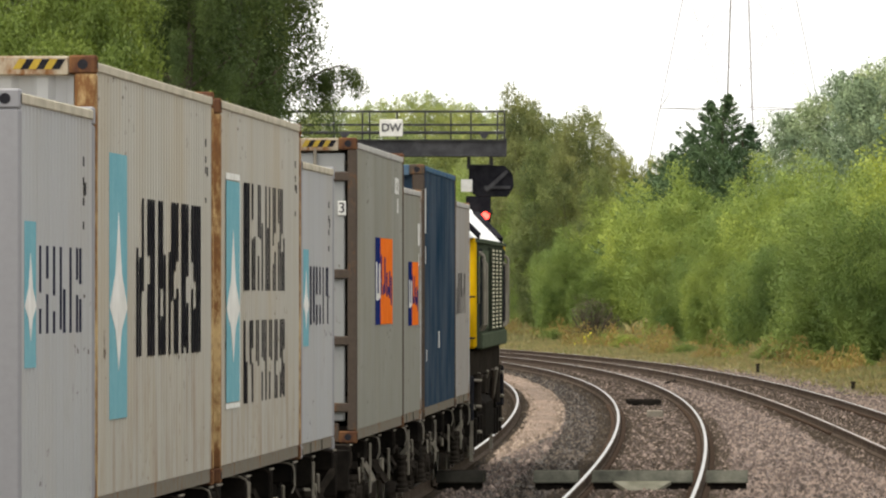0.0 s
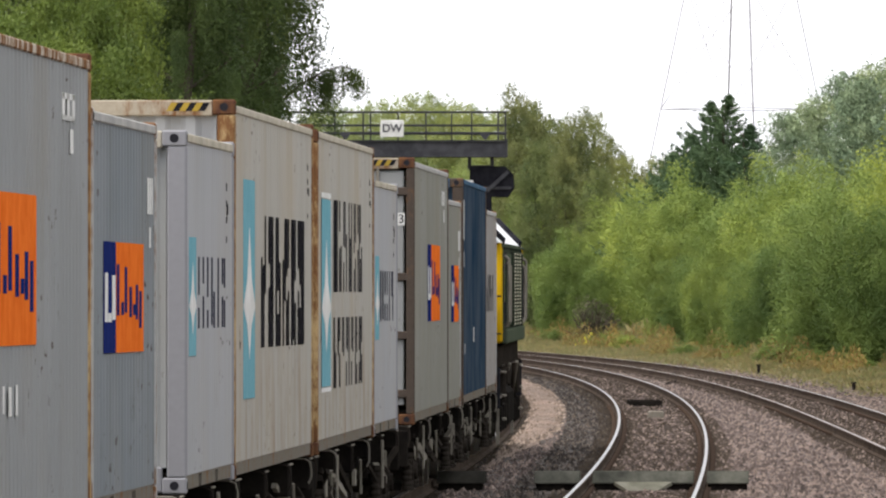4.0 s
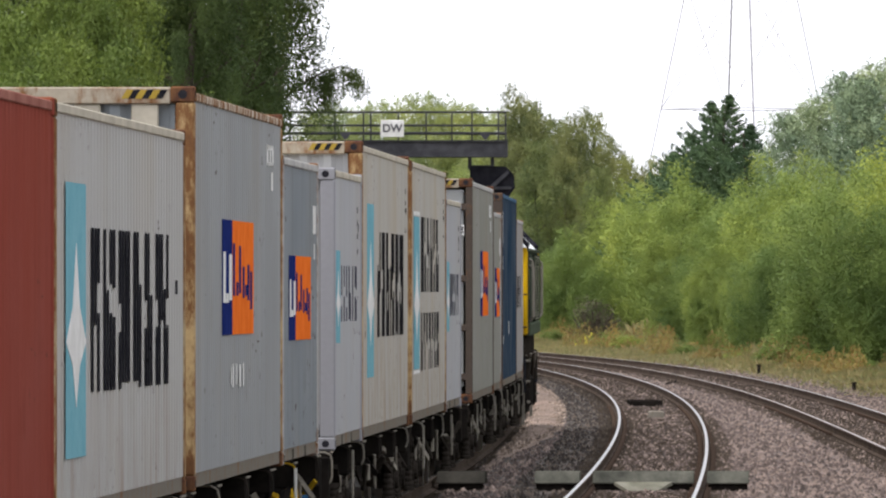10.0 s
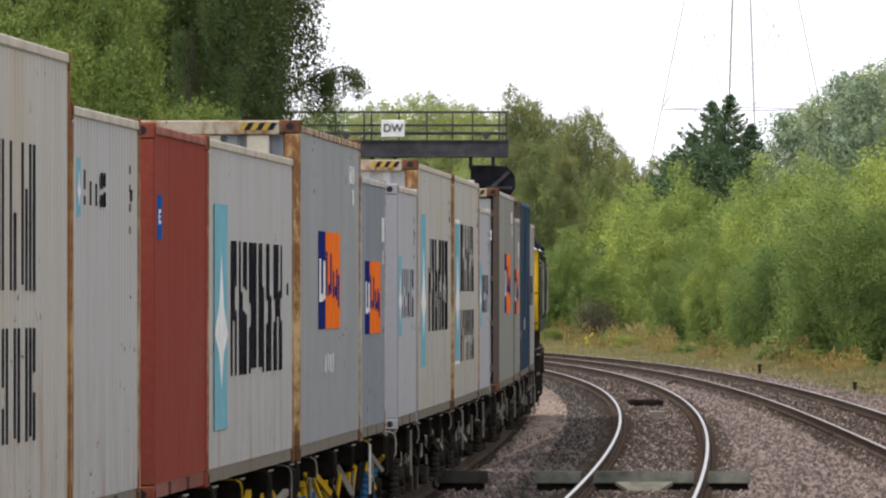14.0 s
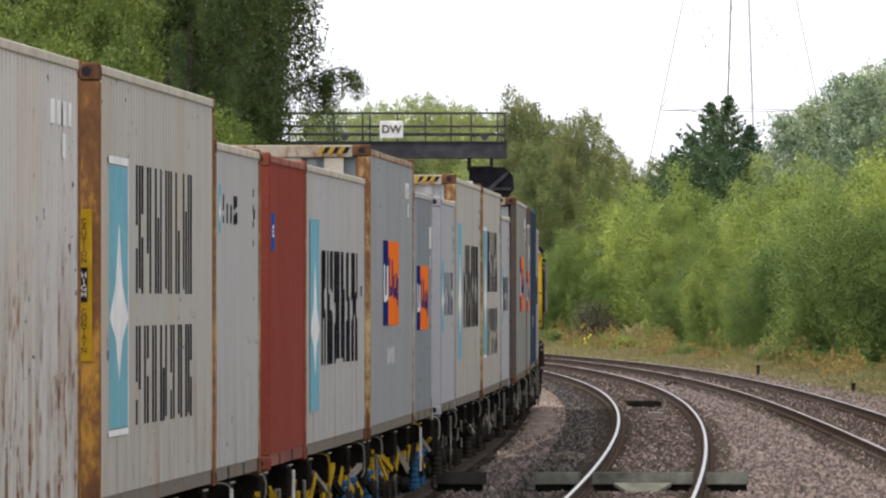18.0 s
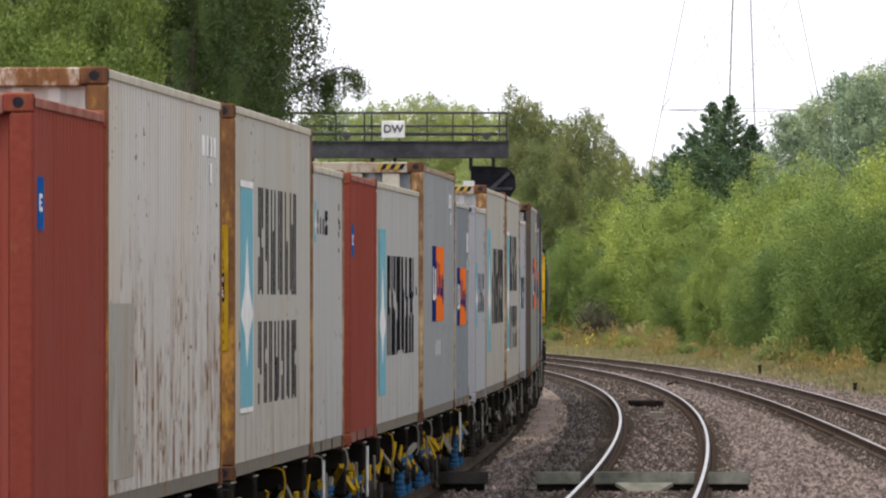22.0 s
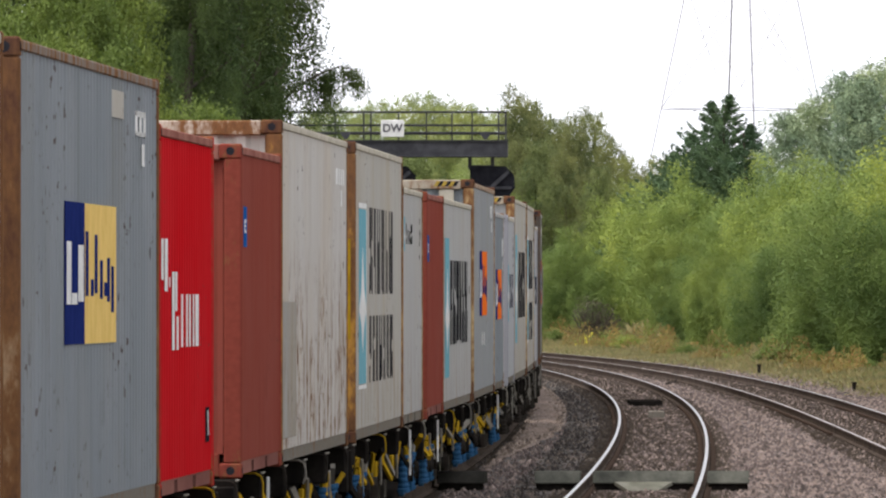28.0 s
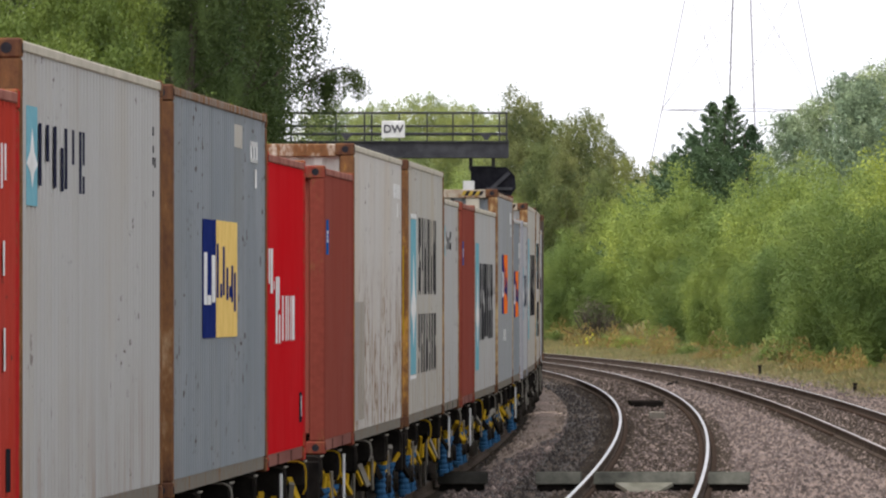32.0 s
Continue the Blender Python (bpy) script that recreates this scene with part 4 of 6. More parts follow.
def build_conifer(px, top, d, slope, seed):
    rng = random.Random(seed)
    x = (px - 784) * d / F_PX
    z0 = verge_z(d, x)
    h = EYE + (572.6 - top) * d / F_PX - z0
    th = thing("conifer", Matrix.Translation((x, d, z0 - 0.1)), "dark green conifer with upswept ragged boughs", "tree", "conifers behind the bushes")
    part("trunk", trunk_bm(h * 0.97, 0.16, 0, seed), M_BARK, th)
    boughs = []
    for i in range(150):
        drop = 0.05 + h * 0.55 * ((i + rng.random()) / 150) ** 0.85
        reach = min(0.1 + slope * drop, 2.6) * rng.choice((0.6, 0.8, 0.95, 1.05, 1.25)) * rng.uniform(0.9, 1.1)
        a = i * 2.399 + rng.uniform(-0.35, 0.35)
        foot = np.array((0.0, 0.0, h - drop - 0.1 * reach))
        lift = reach * rng.uniform(0.15, 0.5)
        boughs.append((foot, foot + np.array((reach * math.cos(a), reach * math.sin(a), lift)), 0.12))
    for i in range(9):
        foot = np.array((0.0, 0.0, h * 0.9 + 0.09 * h * i / 9))
        boughs.append((foot, foot + np.array((rng.uniform(-0.08, 0.08), rng.uniform(-0.08, 0.08), 0.1 * h * (1 - i / 10))), 0.0))
    part("crown", fronds_mesh(boughs, 0.085, seed), None, th)


build_conifer(1288, 168, 430, 0.62, 3)
build_conifer(1257, 180, 432, 0.66, 4)
build_conifer(1326, 220, 428, 0.5, 7)
build_conifer(1222, 236, 434, 0.7, 8)
build_conifer(1190, 272, 436, 0.7, 9)


def bough_bm(pts, r):
    bm = bmesh.new()
    n = len(pts) - 1
    for i in range(n):
        beam(bm, pts[i], pts[i + 1], 2 * r * (1 - 0.8 * i / n), sides=6)
    return bm


def plant_left():
    rng = random.Random(21)
    k = 1 / F_PX
    bush = [make_tree("hazel_bush", "broad mid-green hazel bush behind the train", M_LEAF_L, 7.2, 2.7, 24, 84000, 0.074, 120 + i, "bush", 0.5, 0.05, "bushes behind the train", 0.5) for i in range(2)]
    first = [True, True]
    spots = ((-30, 40, 158), (30, 10, 165), (95, -10, 172), (150, 30, 176), (205, 40, 182), (255, 60, 186), (300, 120, 196), (350, 175, 205), (405, 165, 214), (455, 170, 224), (495, 190, 232), (-90, -20, 160), (120, 100, 160), (60, -60, 184), (170, -70, 190), (240, -90, 196), (300, -100, 206))
    for n, (px, top, d) in enumerate(spots):
        x = (px - 784) * d * k - 1.0
        z0 = verge_z(d, x)
        h = EYE + (572.6 - top) * d * k - z0
        s = h / 7.2
        i = n % 2
        w = min(s, 0.75)
        m = Matrix.LocRotScale((x, d, z0 - 0.1), Euler((0, 0, rng.uniform(0, 6))), (w, w, s))
        if first[i]:
            first[i] = False
            bush[i].matrix_world = m
        else:
            place(bush[i], x, d, z0 - 0.1, rng.uniform(0, 6), (w, w, s))
    # tall birches with hanging twigs
    for n, (px, d, h, w) in enumerate(((330, 236, 15.0, 1.5), (430, 242, 15.5, 1.6), (478, 246, 14.5, 1.4), (380, 250, 16.0, 1.7), (290, 262, 16.5, 1.7), (200, 258, 17.0, 1.9), (100, 262, 17.0, 2.0), (10, 256, 17.0, 2.0), (-80, 262, 17.0, 2.0))):
        x = (px - 784) * d * k
        z0 = verge_z(d, x)
        th = thing("birch_tree", Matrix.Translation((x, d, z0 - 0.1)), "tall dark birch with hanging leafy twigs", "tree", "birches behind the train")
        part("trunk", trunk_bm(h * 0.92, 0.2, 12, 300 + n, 0.7), M_BARK, th)
        r = random.Random(500 + n)
        edge = px == 478
        limbs = []
        for i in range(26):
            f = (0.5 if edge else 0.3) + (0.48 if edge else 0.68) * (i + r.random()) / 26
            a = i * 2.399 + r.uniform(-0.4, 0.4)
            reach = w * r.uniform(0.45, 1.12) * (1.2 - 0.6 * f)
            if edge and math.cos(a) > 0:
                reach *= 0.95
            rise = reach * r.uniform(0.5, 1.0)
            limbs.append([(reach * u * math.cos(a), reach * u * math.sin(a), h * f + rise * (1.5 * u - 1.1 * u * u)) for u in (0, 0.25, 0.5, 0.75, 1)])
        if edge:
            # the bough that reaches out over the line and droops at its tip
            up = EYE + 572.6 * d * k - z0
            bough = [((bx - px) * d * k, 0.0, up - by * d * k) for bx, by in ((478, 190), (530, 140), (572, 118), (600, 109), (622, 114), (636, 132))]
            lower = [((bx - px) * d * k, 0.1, up - by * d * k) for bx, by in ((478, 170), (520, 138), (555, 122), (594, 136))]
            part("bough", bough_bm(bough, 0.025), M_BARK, th)
            part("hanging_leaves", curtain_mesh("hanging_leaves", M_LEAF_B, [bough[1:]], 84, 52, 0.044, 900, 0.62), None, th)
            part("hanging_leaves", curtain_mesh("hanging_leaves", M_LEAF_B, [lower[1:]], 62, 70, 0.048, 901, 1.5), None, th)
        part("crown", curtain_mesh("crown", M_LEAF_B, limbs, 700 if edge else 1500, 58, 0.052, 700 + n, 1.7), None, th)
        cs, rs = [], []
        for i in range(46):
            a, q = r.uniform(0, 6.28), w * 0.72 * math.sqrt(r.random())
            g = r.uniform(0.22, 0.5)
            cs.append((q * math.cos(a), q * math.sin(a), h * r.uniform(0.52 if edge else 0.2, 0.8)))
            rs.append((g, g, g * 2.2))
        part("inner_leaves", leaf_mesh("inner_leaves", M_LEAF_B, cs, rs, 26000 if edge else 36000, 0.07, 950 + n, -0.8, 0.6, 24, 0.3, 1.0), None, th)


plant_left()


# ---- dry grass along the foot of the bushes ----
def build_grass():
    rng = np.random.default_rng(9)
    n = 80000
    vs, fs = [], []
    for i in range(n):
        d = 250 + 240 * rng.random()
        edge = line_x(min(d, 520)) + off3(d) + 2.0
        inner = max(bush_x(d) + 0.2, edge + 0.8)
        t = rng.random() ** 0.55
        x = edge + (inner - edge) * t + 0.25 * rng.normal()
        z = verge_z(d, x)
        mound = max(0.0, noise.noise(Vector((x * 0.55, d * 0.07, 4))) + 0.12)
        h = (0.04 + 0.2 * rng.random()) * (0.35 + 0.75 * t) + 1.7 * mound * t ** 3 * (0.4 + 0.6 * rng.random())
        a = rng.random() * 6.28
        lean = rng.normal(size=2) * (0.07 + 0.1 * h)
        w = 0.011 + 0.016 * rng.random()
        dx, dy = math.cos(a) * w, math.sin(a) * w
        b = len(vs)
        low = max(-0.02, h - 0.42)
        vs += [(x - dx, d - dy, z + low), (x + dx, d + dy, z + low), (x + lean[0] * 0.4 + dx * 0.7, d + lean[1] * 0.4, z + low + (h - low) * 0.6), (x + lean[0], d + lean[1], z + h)]
        fs += [(b, b + 1, b + 2), (b, b + 2, b + 3)]
    me = from_np("dry_grass", vs, fs, [M_GRASS])
    tagged(new("dry_grass", me), "tufts of dry straw-coloured grass along the bushes", "grass", kind="stuff")


build_grass()


def build_weeds():
    """Rusty dock and bramble clumps in front of the bushes."""
    rng = np.random.default_rng(31)
    vs, fs = [], []
    for c in range(76):
        d = 258 + 200 * rng.random()
        x = bush_x(d) - 2.4 + 2.2 * rng.random()
        r = 0.3 + 0.55 * rng.random()
        h = 0.3 + 0.8 * rng.random()
        for i in range(300):
            a, q = rng.random() * 6.28, math.sqrt(rng.random())
            px, py = x + r * q * math.cos(a), d + 2 * r * q * math.sin(a)
            z = verge_z(d, x) + h * (1 - q * q) * rng.random() ** 0.6
            e = rng.normal(size=(2, 3)) * 0.03
            b = len(vs)
            vs += [(px, py, z), (px + e[0][0], py + e[0][1], z + abs(e[0][2]) + 0.04), (px + e[1][0], py + e[1][1], z + 0.11)]
            fs.append((b, b + 1, b + 2))
    tagged(new("rusty_weeds", from_np("rusty_weeds", vs, fs, [M_WEED])), "clumps of rust-brown weeds along the bushes", "weeds", kind="stuff")


build_weeds()


def build_flowers():
    d = 403.0
    x = (1030 - 784) * d / F_PX
    th = thing("yellow_weeds", Matrix.Translation((x, d, verge_z(d, x) - 0.02)), "small clump of bright yellow weeds", "weeds")
    rng = random.Random(2)
    for i in range(6):
        a = rng.uniform(-0.3, 0.35)
        h = rng.uniform(0.15, 0.6)
        bm = bmesh.new()
        beam(bm, (a * 0.6, 0, 0), (a, 0, h), 0.02, sides=5)
        st = part("stem", bm, M_LEAF_A, th)
        bm = bmesh.new()
        bmesh.ops.create_icosphere(bm, subdivisions=1, radius=0.045)
        bmesh.ops.transform(bm, matrix=Matrix.Translation((a, 0, h)) @ Matrix.Diagonal((1, 1, 1.5, 1)), verts=bm.verts)
        part("flower_head", bm, M_YFLOWER, st)


build_flowers()


def build_dead_shrub():
    d = 412.0
    x = (1050 - 784) * d / F_PX
    rng = random.Random(8)
    th = thing("dead_shrub", Matrix.Translation((x, d, verge_z(d, x))), "dark bare twiggy shrub among the bushes", "shrub")
    for i in range(90):
        a = rng.uniform(0, 6.28)
        r0 = rng.uniform(0, 0.4)
        r1 = r0 + rng.uniform(0.2, 0.8)
        h = rng.uniform(0.25, 1.5) * (1.3 - 0.5 * r1)
        p0 = Vector((r0 * math.cos(a), r0 * math.sin(a) * 0.5, 0))
        p1 = Vector((r1 * math.cos(a), r1 * math.sin(a) * 0.5 - 0.3, h))
        bm = bmesh.new()
        beam(bm, p0, p1, 0.025, sides=5)
        beam(bm, p0.lerp(p1, 0.5), p1 + Vector((rng.uniform(-0.3, 0.3), -0.1, -0.1)), 0.018, sides=5)
        part("twig", bm, M_BARK, th)
    cs = [(rng.uniform(-0.7, 0.7), rng.uniform(-0.3, 0.3), rng.uniform(0.3, 1.5)) for i in range(14)]
    part("withered_leaves", leaf_mesh("withered_leaves", M_WITHERED, cs, [(0.3, 0.25, 0.3)] * 14, 2600, 0.06, 77), None, th, "grey-brown withered leaves")


build_dead_shrub()


def build_cable():
    """A loose dark cable lying on the stones between the tracks."""
    pts = [Vector((5.72 + 0.075 * i, 277 + 1.2 * i, 0)) for i in range(7)]
    for i, p in enumerate(pts):
        p.x += 0.03 * math.sin(i * 1.9)
        p.z = verge_z(p.y, p.x) + 0.03 + 0.02 * math.sin(i * 1.3)
    th = thing("cable", Matrix.Translation(pts[0]), "loose dark cable lying on the ballast", "cable")
    for a, b in zip(pts, pts[1:]):
        bm = bmesh.new()
        beam(bm, a - pts[0], b - pts[0], 0.045, sides=8)
        part("cable_length", bm, M_UNDER, th)


build_cable()


# ---- shipping containers ----
LEN = {40: 12.192, 20: 6.058}
HGT = {"low": 2.591, "mid": 2.88, "high": 2.896, "tall": 2.926}
ROOF_DROP = {"low": 0.022, "mid": 0.012, "high": 0.012, "tall": 0.042}
SOLE = -0.045
CACHE = {}


def cached(key, make):
    if key not in CACHE:
        CACHE[key] = make()
    return CACHE[key]


def wave_sheet(length, height, pitch=0.278, depth=0.041):
    """Folded steel sheet: length along y, height along z, folds stand along z; outer face at x = 0."""
    n = max(1, round(length / pitch))
    p = length / n
    prof = []
    for i in range(n):
        a = -length / 2 + i * p
        prof += [(a, 0.0), (a + p * 0.3, 0.0), (a + p * 0.5, -depth), (a + p * 0.8, -depth)]
    prof.append((length / 2, 0.0))
    bm = bmesh.new()
    lo = [bm.verts.new((x, y, 0)) for y, x in prof]
    hi = [bm.verts.new((x, y, height)) for y, x in prof]
    for i in range(len(prof) - 1):
        bm.faces.new((lo[i], lo[i + 1], hi[i + 1], hi[i]))
    r = bmesh.ops.extrude_face_region(bm, geom=list(bm.faces))
    bmesh.ops.translate(bm, vec=(-0.004, 0, 0), verts=[v for v in r["geom"] if isinstance(v, bmesh.types.BMVert)])
    return bm


def casting_bm():
    """Corner casting; black discs laid on its faces paint the dark of the oval holes."""
    bm = bmesh.new()
    box(bm, -0.089, 0.089, -0.081, 0.081, -0.059, 0.059)
    bevelled(bm, 0.012)
    return bm


def hole_bm(ax):
    bm = bmesh.new()
    n = 14
    ring, back = [], []
    for i in range(n):
        t = 2 * math.pi * i / n
        a, b = 0.034 * math.cos(t), 0.03 * math.sin(t)
        if ax == "y":
            ring.append(bm.verts.new((a, -0.0835, b * 1.1)))
            back.append(bm.verts.new((a, -0.0815, b * 1.1)))
        else:
            ring.append(bm.verts.new((0.0915, a * 1.2, b)))
            back.append(bm.verts.new((0.0895, a * 1.2, b)))
    bm.faces.new(ring)
    for i in range(n):
        bm.faces.new((ring[i], ring[(i + 1) % n], back[(i + 1) % n], back[i]))
    return bm


def plates(rects, x=1.2102, thick=0.003):
    """Painted areas on the side: rects of (y0, y1, z0, z1)."""
    bm = bmesh.new()
    for y0, y1, z0, z1 in rects:
        box(bm, x - thick, x, y0, y1, z0, z1)
    return bm


def bars(u0, u1, z0, z1, seed, letters=6):
    """Unreadable large lettering as broken upright bars, one on each outer fold of the sheet."""
    r = random.Random(seed * 7 + 1)
    out = []
    n = max(8, round((u1 - u0) / 0.278))
    w = (u1 - u0) / n
    h = z1 - z0
    skip = {round((i + 1) * n / letters) - 1 for i in range(letters - 1)}
    for i in range(n):
        if i in skip:
            continue
        x = u0 + (i + 0.2) * w
        e = x + w * r.uniform(0.5, 0.66)
        style = r.random()
        c = r.uniform(0.35, 0.6)
        if style < 0.42:
            out.append((x, e, z0 + h * r.choice((0.0, 0.0, 0.04)), z1))
        elif style < 0.7:
            out += [(x, e, z0, z0 + h * (c - 0.1)), (x, e, z0 + h * (c + 0.08), z1)]
        elif style < 0.85:
            out.append((x, e, z0 + h * r.uniform(0.3, 0.5), z1))
        else:
            out.append((x, e, z0, z0 + h * r.uniform(0.5, 0.7)))
    return out


def star_bm(u0, u1, z0, z1, x=1.2128):
    """A plain four-armed pale shape inside the cyan square, its upright arms long."""
    bm = bmesh.new()
    cu, cz = (u0 + u1) / 2, z0 + (z1 - z0) * 0.42
    w, up, down = (u1 - u0) * 0.5, (z1 - z0) * 0.36, (z1 - z0) * 0.24
    pts = []
    for i in range(8):
        t = math.pi * i / 4 + math.pi / 2
        k = 1.0 if i % 2 == 0 else 0.5
        v = math.sin(t)
        pts.append((cu + math.cos(t) * w * k, cz + v * (up if v > 0 else down) * k))
    a = [bm.verts.new((x, u, z)) for u, z in pts]
    b = [bm.verts.new((x - 0.0022, u, z)) for u, z in pts]
    bm.faces.new(a)
    for i in range(8):
        j = (i + 1) % 8
        bm.faces.new((a[i], a[j], b[j], b[i]))
    return bm


def lettering(body, size, m, mat, parent, line=1.0):
    fc = bpy.data.curves.new("letters", "FONT")
    fc.body, fc.size, fc.align_x, fc.align_y, fc.extrude, fc.space_line = body, size, "CENTER", "CENTER", 0.001, line
    fc.materials.append(mat)
    tx = new("letters", fc)
    tx.parent = parent
    tx.matrix_local = m
    return tx


def build_container(spec):
    L, H = LEN[spec["len"]], HGT[spec["h"]]
    th = thing("shipping_container", Matrix(), spec["label"], "shipping container", "containers on the train")
    P, FR, RL = spec["paint"], spec["frame"], spec["rail"]
    hw, hl = 1.219, L / 2
    roof_z = H - ROOF_DROP[spec["h"]]
    key = (spec["len"], spec["h"])

    def shared(name, k, make, mat, parent=th, label=""):
        me = cached((name, k), lambda: mesh_of(name, make()))
        me2 = me.copy()
        me2.materials.clear()
        me2.materials.append(mat)
        ob = new(name, me2)
        ob.parent = parent
        if label:
            ob["label"] = label
        return ob

    def side():
        return wave_sheet(L - 0.32, roof_z - 0.145)

    for sx in (1, -1):
        ob = shared("side_panel", key, side, P)
        ob.matrix_local = Matrix.Translation((sx * 1.207, 0, 0.085)) @ Matrix.Rotation(0 if sx > 0 else math.pi, 4, "Z")
        ob = shared("top_rail", key, lambda: bbox(-0.035, 0.035, -hl + 0.15, hl - 0.15, roof_z - 0.063, roof_z, 0.008), RL)
        ob.location = (sx * (hw - 0.037), 0, 0)

        def rail_low():
            bm = bmesh.new()
            y0, y1 = -hl + 0.15, hl - 0.15
            if spec["len"] == 20:
                cuts = (-1.03 - 0.18, -1.03 + 0.18, 1.03 - 0.18, 1.03 + 0.18)
                box(bm, -0.03, 0.03, y0, cuts[0], SOLE + 0.026, 0.09)
                box(bm, -0.03, 0.03, cuts[1], cuts[2], SOLE + 0.026, 0.09)
                box(bm, -0.03, 0.03, cuts[3], y1, SOLE + 0.026, 0.09)
                box(bm, -0.028, 0.028, cuts[0], cuts[3], 0.07, 0.088)
            else:
                box(bm, -0.03, 0.03, y0, y1, SOLE + 0.026, 0.09)
            return bm

        ob = shared("bottom_rail", key, rail_low, spec.get("low", R_LOW))
        ob.location = (sx * (hw - 0.052), 0, 0)
    ob = shared("roof", key, lambda: bbox(-hw + 0.07, hw - 0.07, -hl + 0.1, hl - 0.1, roof_z - 0.03, roof_z - 0.008), RL)
    ob = shared("floor_frame", key, lambda: bbox(-hw + 0.07, hw - 0.07, -hl + 0.1, hl - 0.1, 0.0, 0.12), M_UNDER)
    for sx in (-1, 1):
        for sy in (-1, 1):
            pw = 0.045 if spec.get("door") else 0.07
            ob = shared("corner_post", key + (pw,), lambda: bbox(-pw, pw, -0.075, 0.075, SOLE + 0.118, H - 0.118, 0.012), FR)
            ob.location = (sx * (hw - pw - 0.002), sy * (hl - 0.08), 0)
            for z in (SOLE + 0.059, H - 0.059):
                ob = shared("corner_casting", 0, casting_bm, spec.get("cast", F_RUST if FR in (F_ORANGE, F_TAN, F_GOLD) else FR))
                ob.location = (sx * (hw - 0.089), sy * (hl - 0.081), z)
                if sx > 0 and sy < 0:
                    shared("casting_hole", "y", lambda: hole_bm("y"), M_BLACK, ob)
                    shared("casting_hole", "x", lambda: hole_bm("x"), M_BLACK, ob)
    for sy in (-1, 1):
        ob = shared("end_header", key, lambda: bbox(-hw + 0.178, hw - 0.178, -0.06, 0.06, H - 0.13, H - 0.005), spec.get("header", R_DIRTYH if spec.get("hazard") else RL))
        ob.location = (0, sy * (hl - 0.07), 0)
        ob = shared("end_sill", key, lambda: bbox(-hw + 0.178, hw - 0.178, -0.06, 0.06, SOLE + 0.01, 0.15), FR)
        ob.location = (0, sy * (hl - 0.07), 0)
        if sy < 0 and spec.get("door"):
            for sx in (-1, 1):
                dr = shared("door", key, lambda: bbox(-0.54, 0.54, -0.025, 0.025, 0.17, H - 0.15, 0.012), spec.get("end", P))
                dr.location = (sx * 0.56, -hl + 0.075, 0)
                for rx in (-0.25, 0.25):
                    bm = bmesh.new()
                    beam(bm, (rx, -0.05, 0.12), (rx, -0.05, H - 0.1), 0.036, sides=8)
                    part("locking_rod", bm, M_CREAM, dr)
                for z in (0.3, 0.95, 1.6, 2.55):
                    part("hinge", bbox(sx * 0.5 - 0.12, sx * 0.5 + 0.12, -0.068, -0.025, z - 0.045, z + 0.045), FR, dr)
        else:
            ob = shared("end_wall", key, lambda: wave_sheet(2 * hw - 0.3, H - 0.27, 0.25, 0.04), spec.get("end", P))
            ob.matrix_local = Matrix.Translation((0, sy * (hl - 0.06), 0.145)) @ Matrix.Rotation(math.pi / 2 if sy > 0 else -math.pi / 2, 4, "Z")
    if spec.get("ribs"):
        for i in range(5):
            x = -0.85 + 0.425 * i
            part("end_rib", bbox(x - 0.1, x + 0.1, -hl + 0.03, -hl + 0.062, 0.16, H - 0.13), R_PALE, th)
    if spec.get("hazard"):
        for x0 in (hw - 0.54, -hw + 0.2):
            yl = bmesh.new()
            bl = bmesh.new()
            for i in range(6):
                a = x0 + i * 0.05
                bm = yl if i % 2 == 0 else bl
                q = [bm.verts.new((a + dx, -hl + 0.0065, z)) for dx, z in ((0, H - 0.09), (0.05, H - 0.09), (0.09, H - 0.025), (0.04, H - 0.025))]
                q2 = [bm.verts.new((v.co.x, -hl + 0.009, v.co.z)) for v in q]
                bm.faces.new(q)
                for j in range(4):
                    k2 = (j + 1) % 4
                    bm.faces.new((q[j], q[k2], q2[k2], q2[j]))
            part("hazard_stripe", yl, M_HAZARD, th, "yellow hazard stripes")
            part("hazard_stripe", bl, M_BLACK, th, "black hazard stripes")
    u = -hl
    for kind, *v in spec.get("marks", ()):
        if kind == "star":
            u0, u1, z0, z1 = v
            part("emblem_square", plates([(u + u0, u + u1, z0, z1)]), M_CYAN, th, "cyan square emblem")
            part("emblem_shape", star_bm(u + u0, u + u1, z0, z1), M_WHITE, th, "pale emblem shape")
            if spec.get("border"):
                e = 0.05
                part("emblem_border", plates([(u + u0 - e, u + u1 + e, z1 + 0.01, z1 + 0.01 + e), (u + u0 - e, u + u1 + e, z0 - e, z0 - 0.01), (u + u1 + 0.01, u + u1 + 0.06, z0, z1)]), M_WHITE, th)
        elif kind == "bars":
            u0, u1, z0, z1, seed, n = v
            for a, b, c, d in bars(u0, u1, z0, z1, seed, n):
                part("lettering_bar", plates([(u + a, u + b, c, d)]), M_INK if spec.get("navy") else M_BLACK, th)
        elif kind == "flag":
            u0, um, u1, z0, z1, mat = v
            part("flag_panel", plates([(u + u0, u + um, z0, z1)]), M_NAVY, th, "navy blue panel")
            part("flag_panel", plates([(u + um + 0.004, u + u1, z0, z1)]), mat, th, "bright coloured panel")
            h = z1 - z0
            wb = um - u0
            for f, g, za, zb in ((0.08, 0.3, 0.28, 0.72), (0.34, 0.6, 0.28, 0.36), (0.66, 0.92, 0.3, 0.7)):
                part("flag_bar", plates([(u + u0 + wb * f, u + u0 + wb * g, z0 + h * za, z0 + h * zb)], 1.2135, 0.0028), M_WHITE, th)
            wo = u1 - um
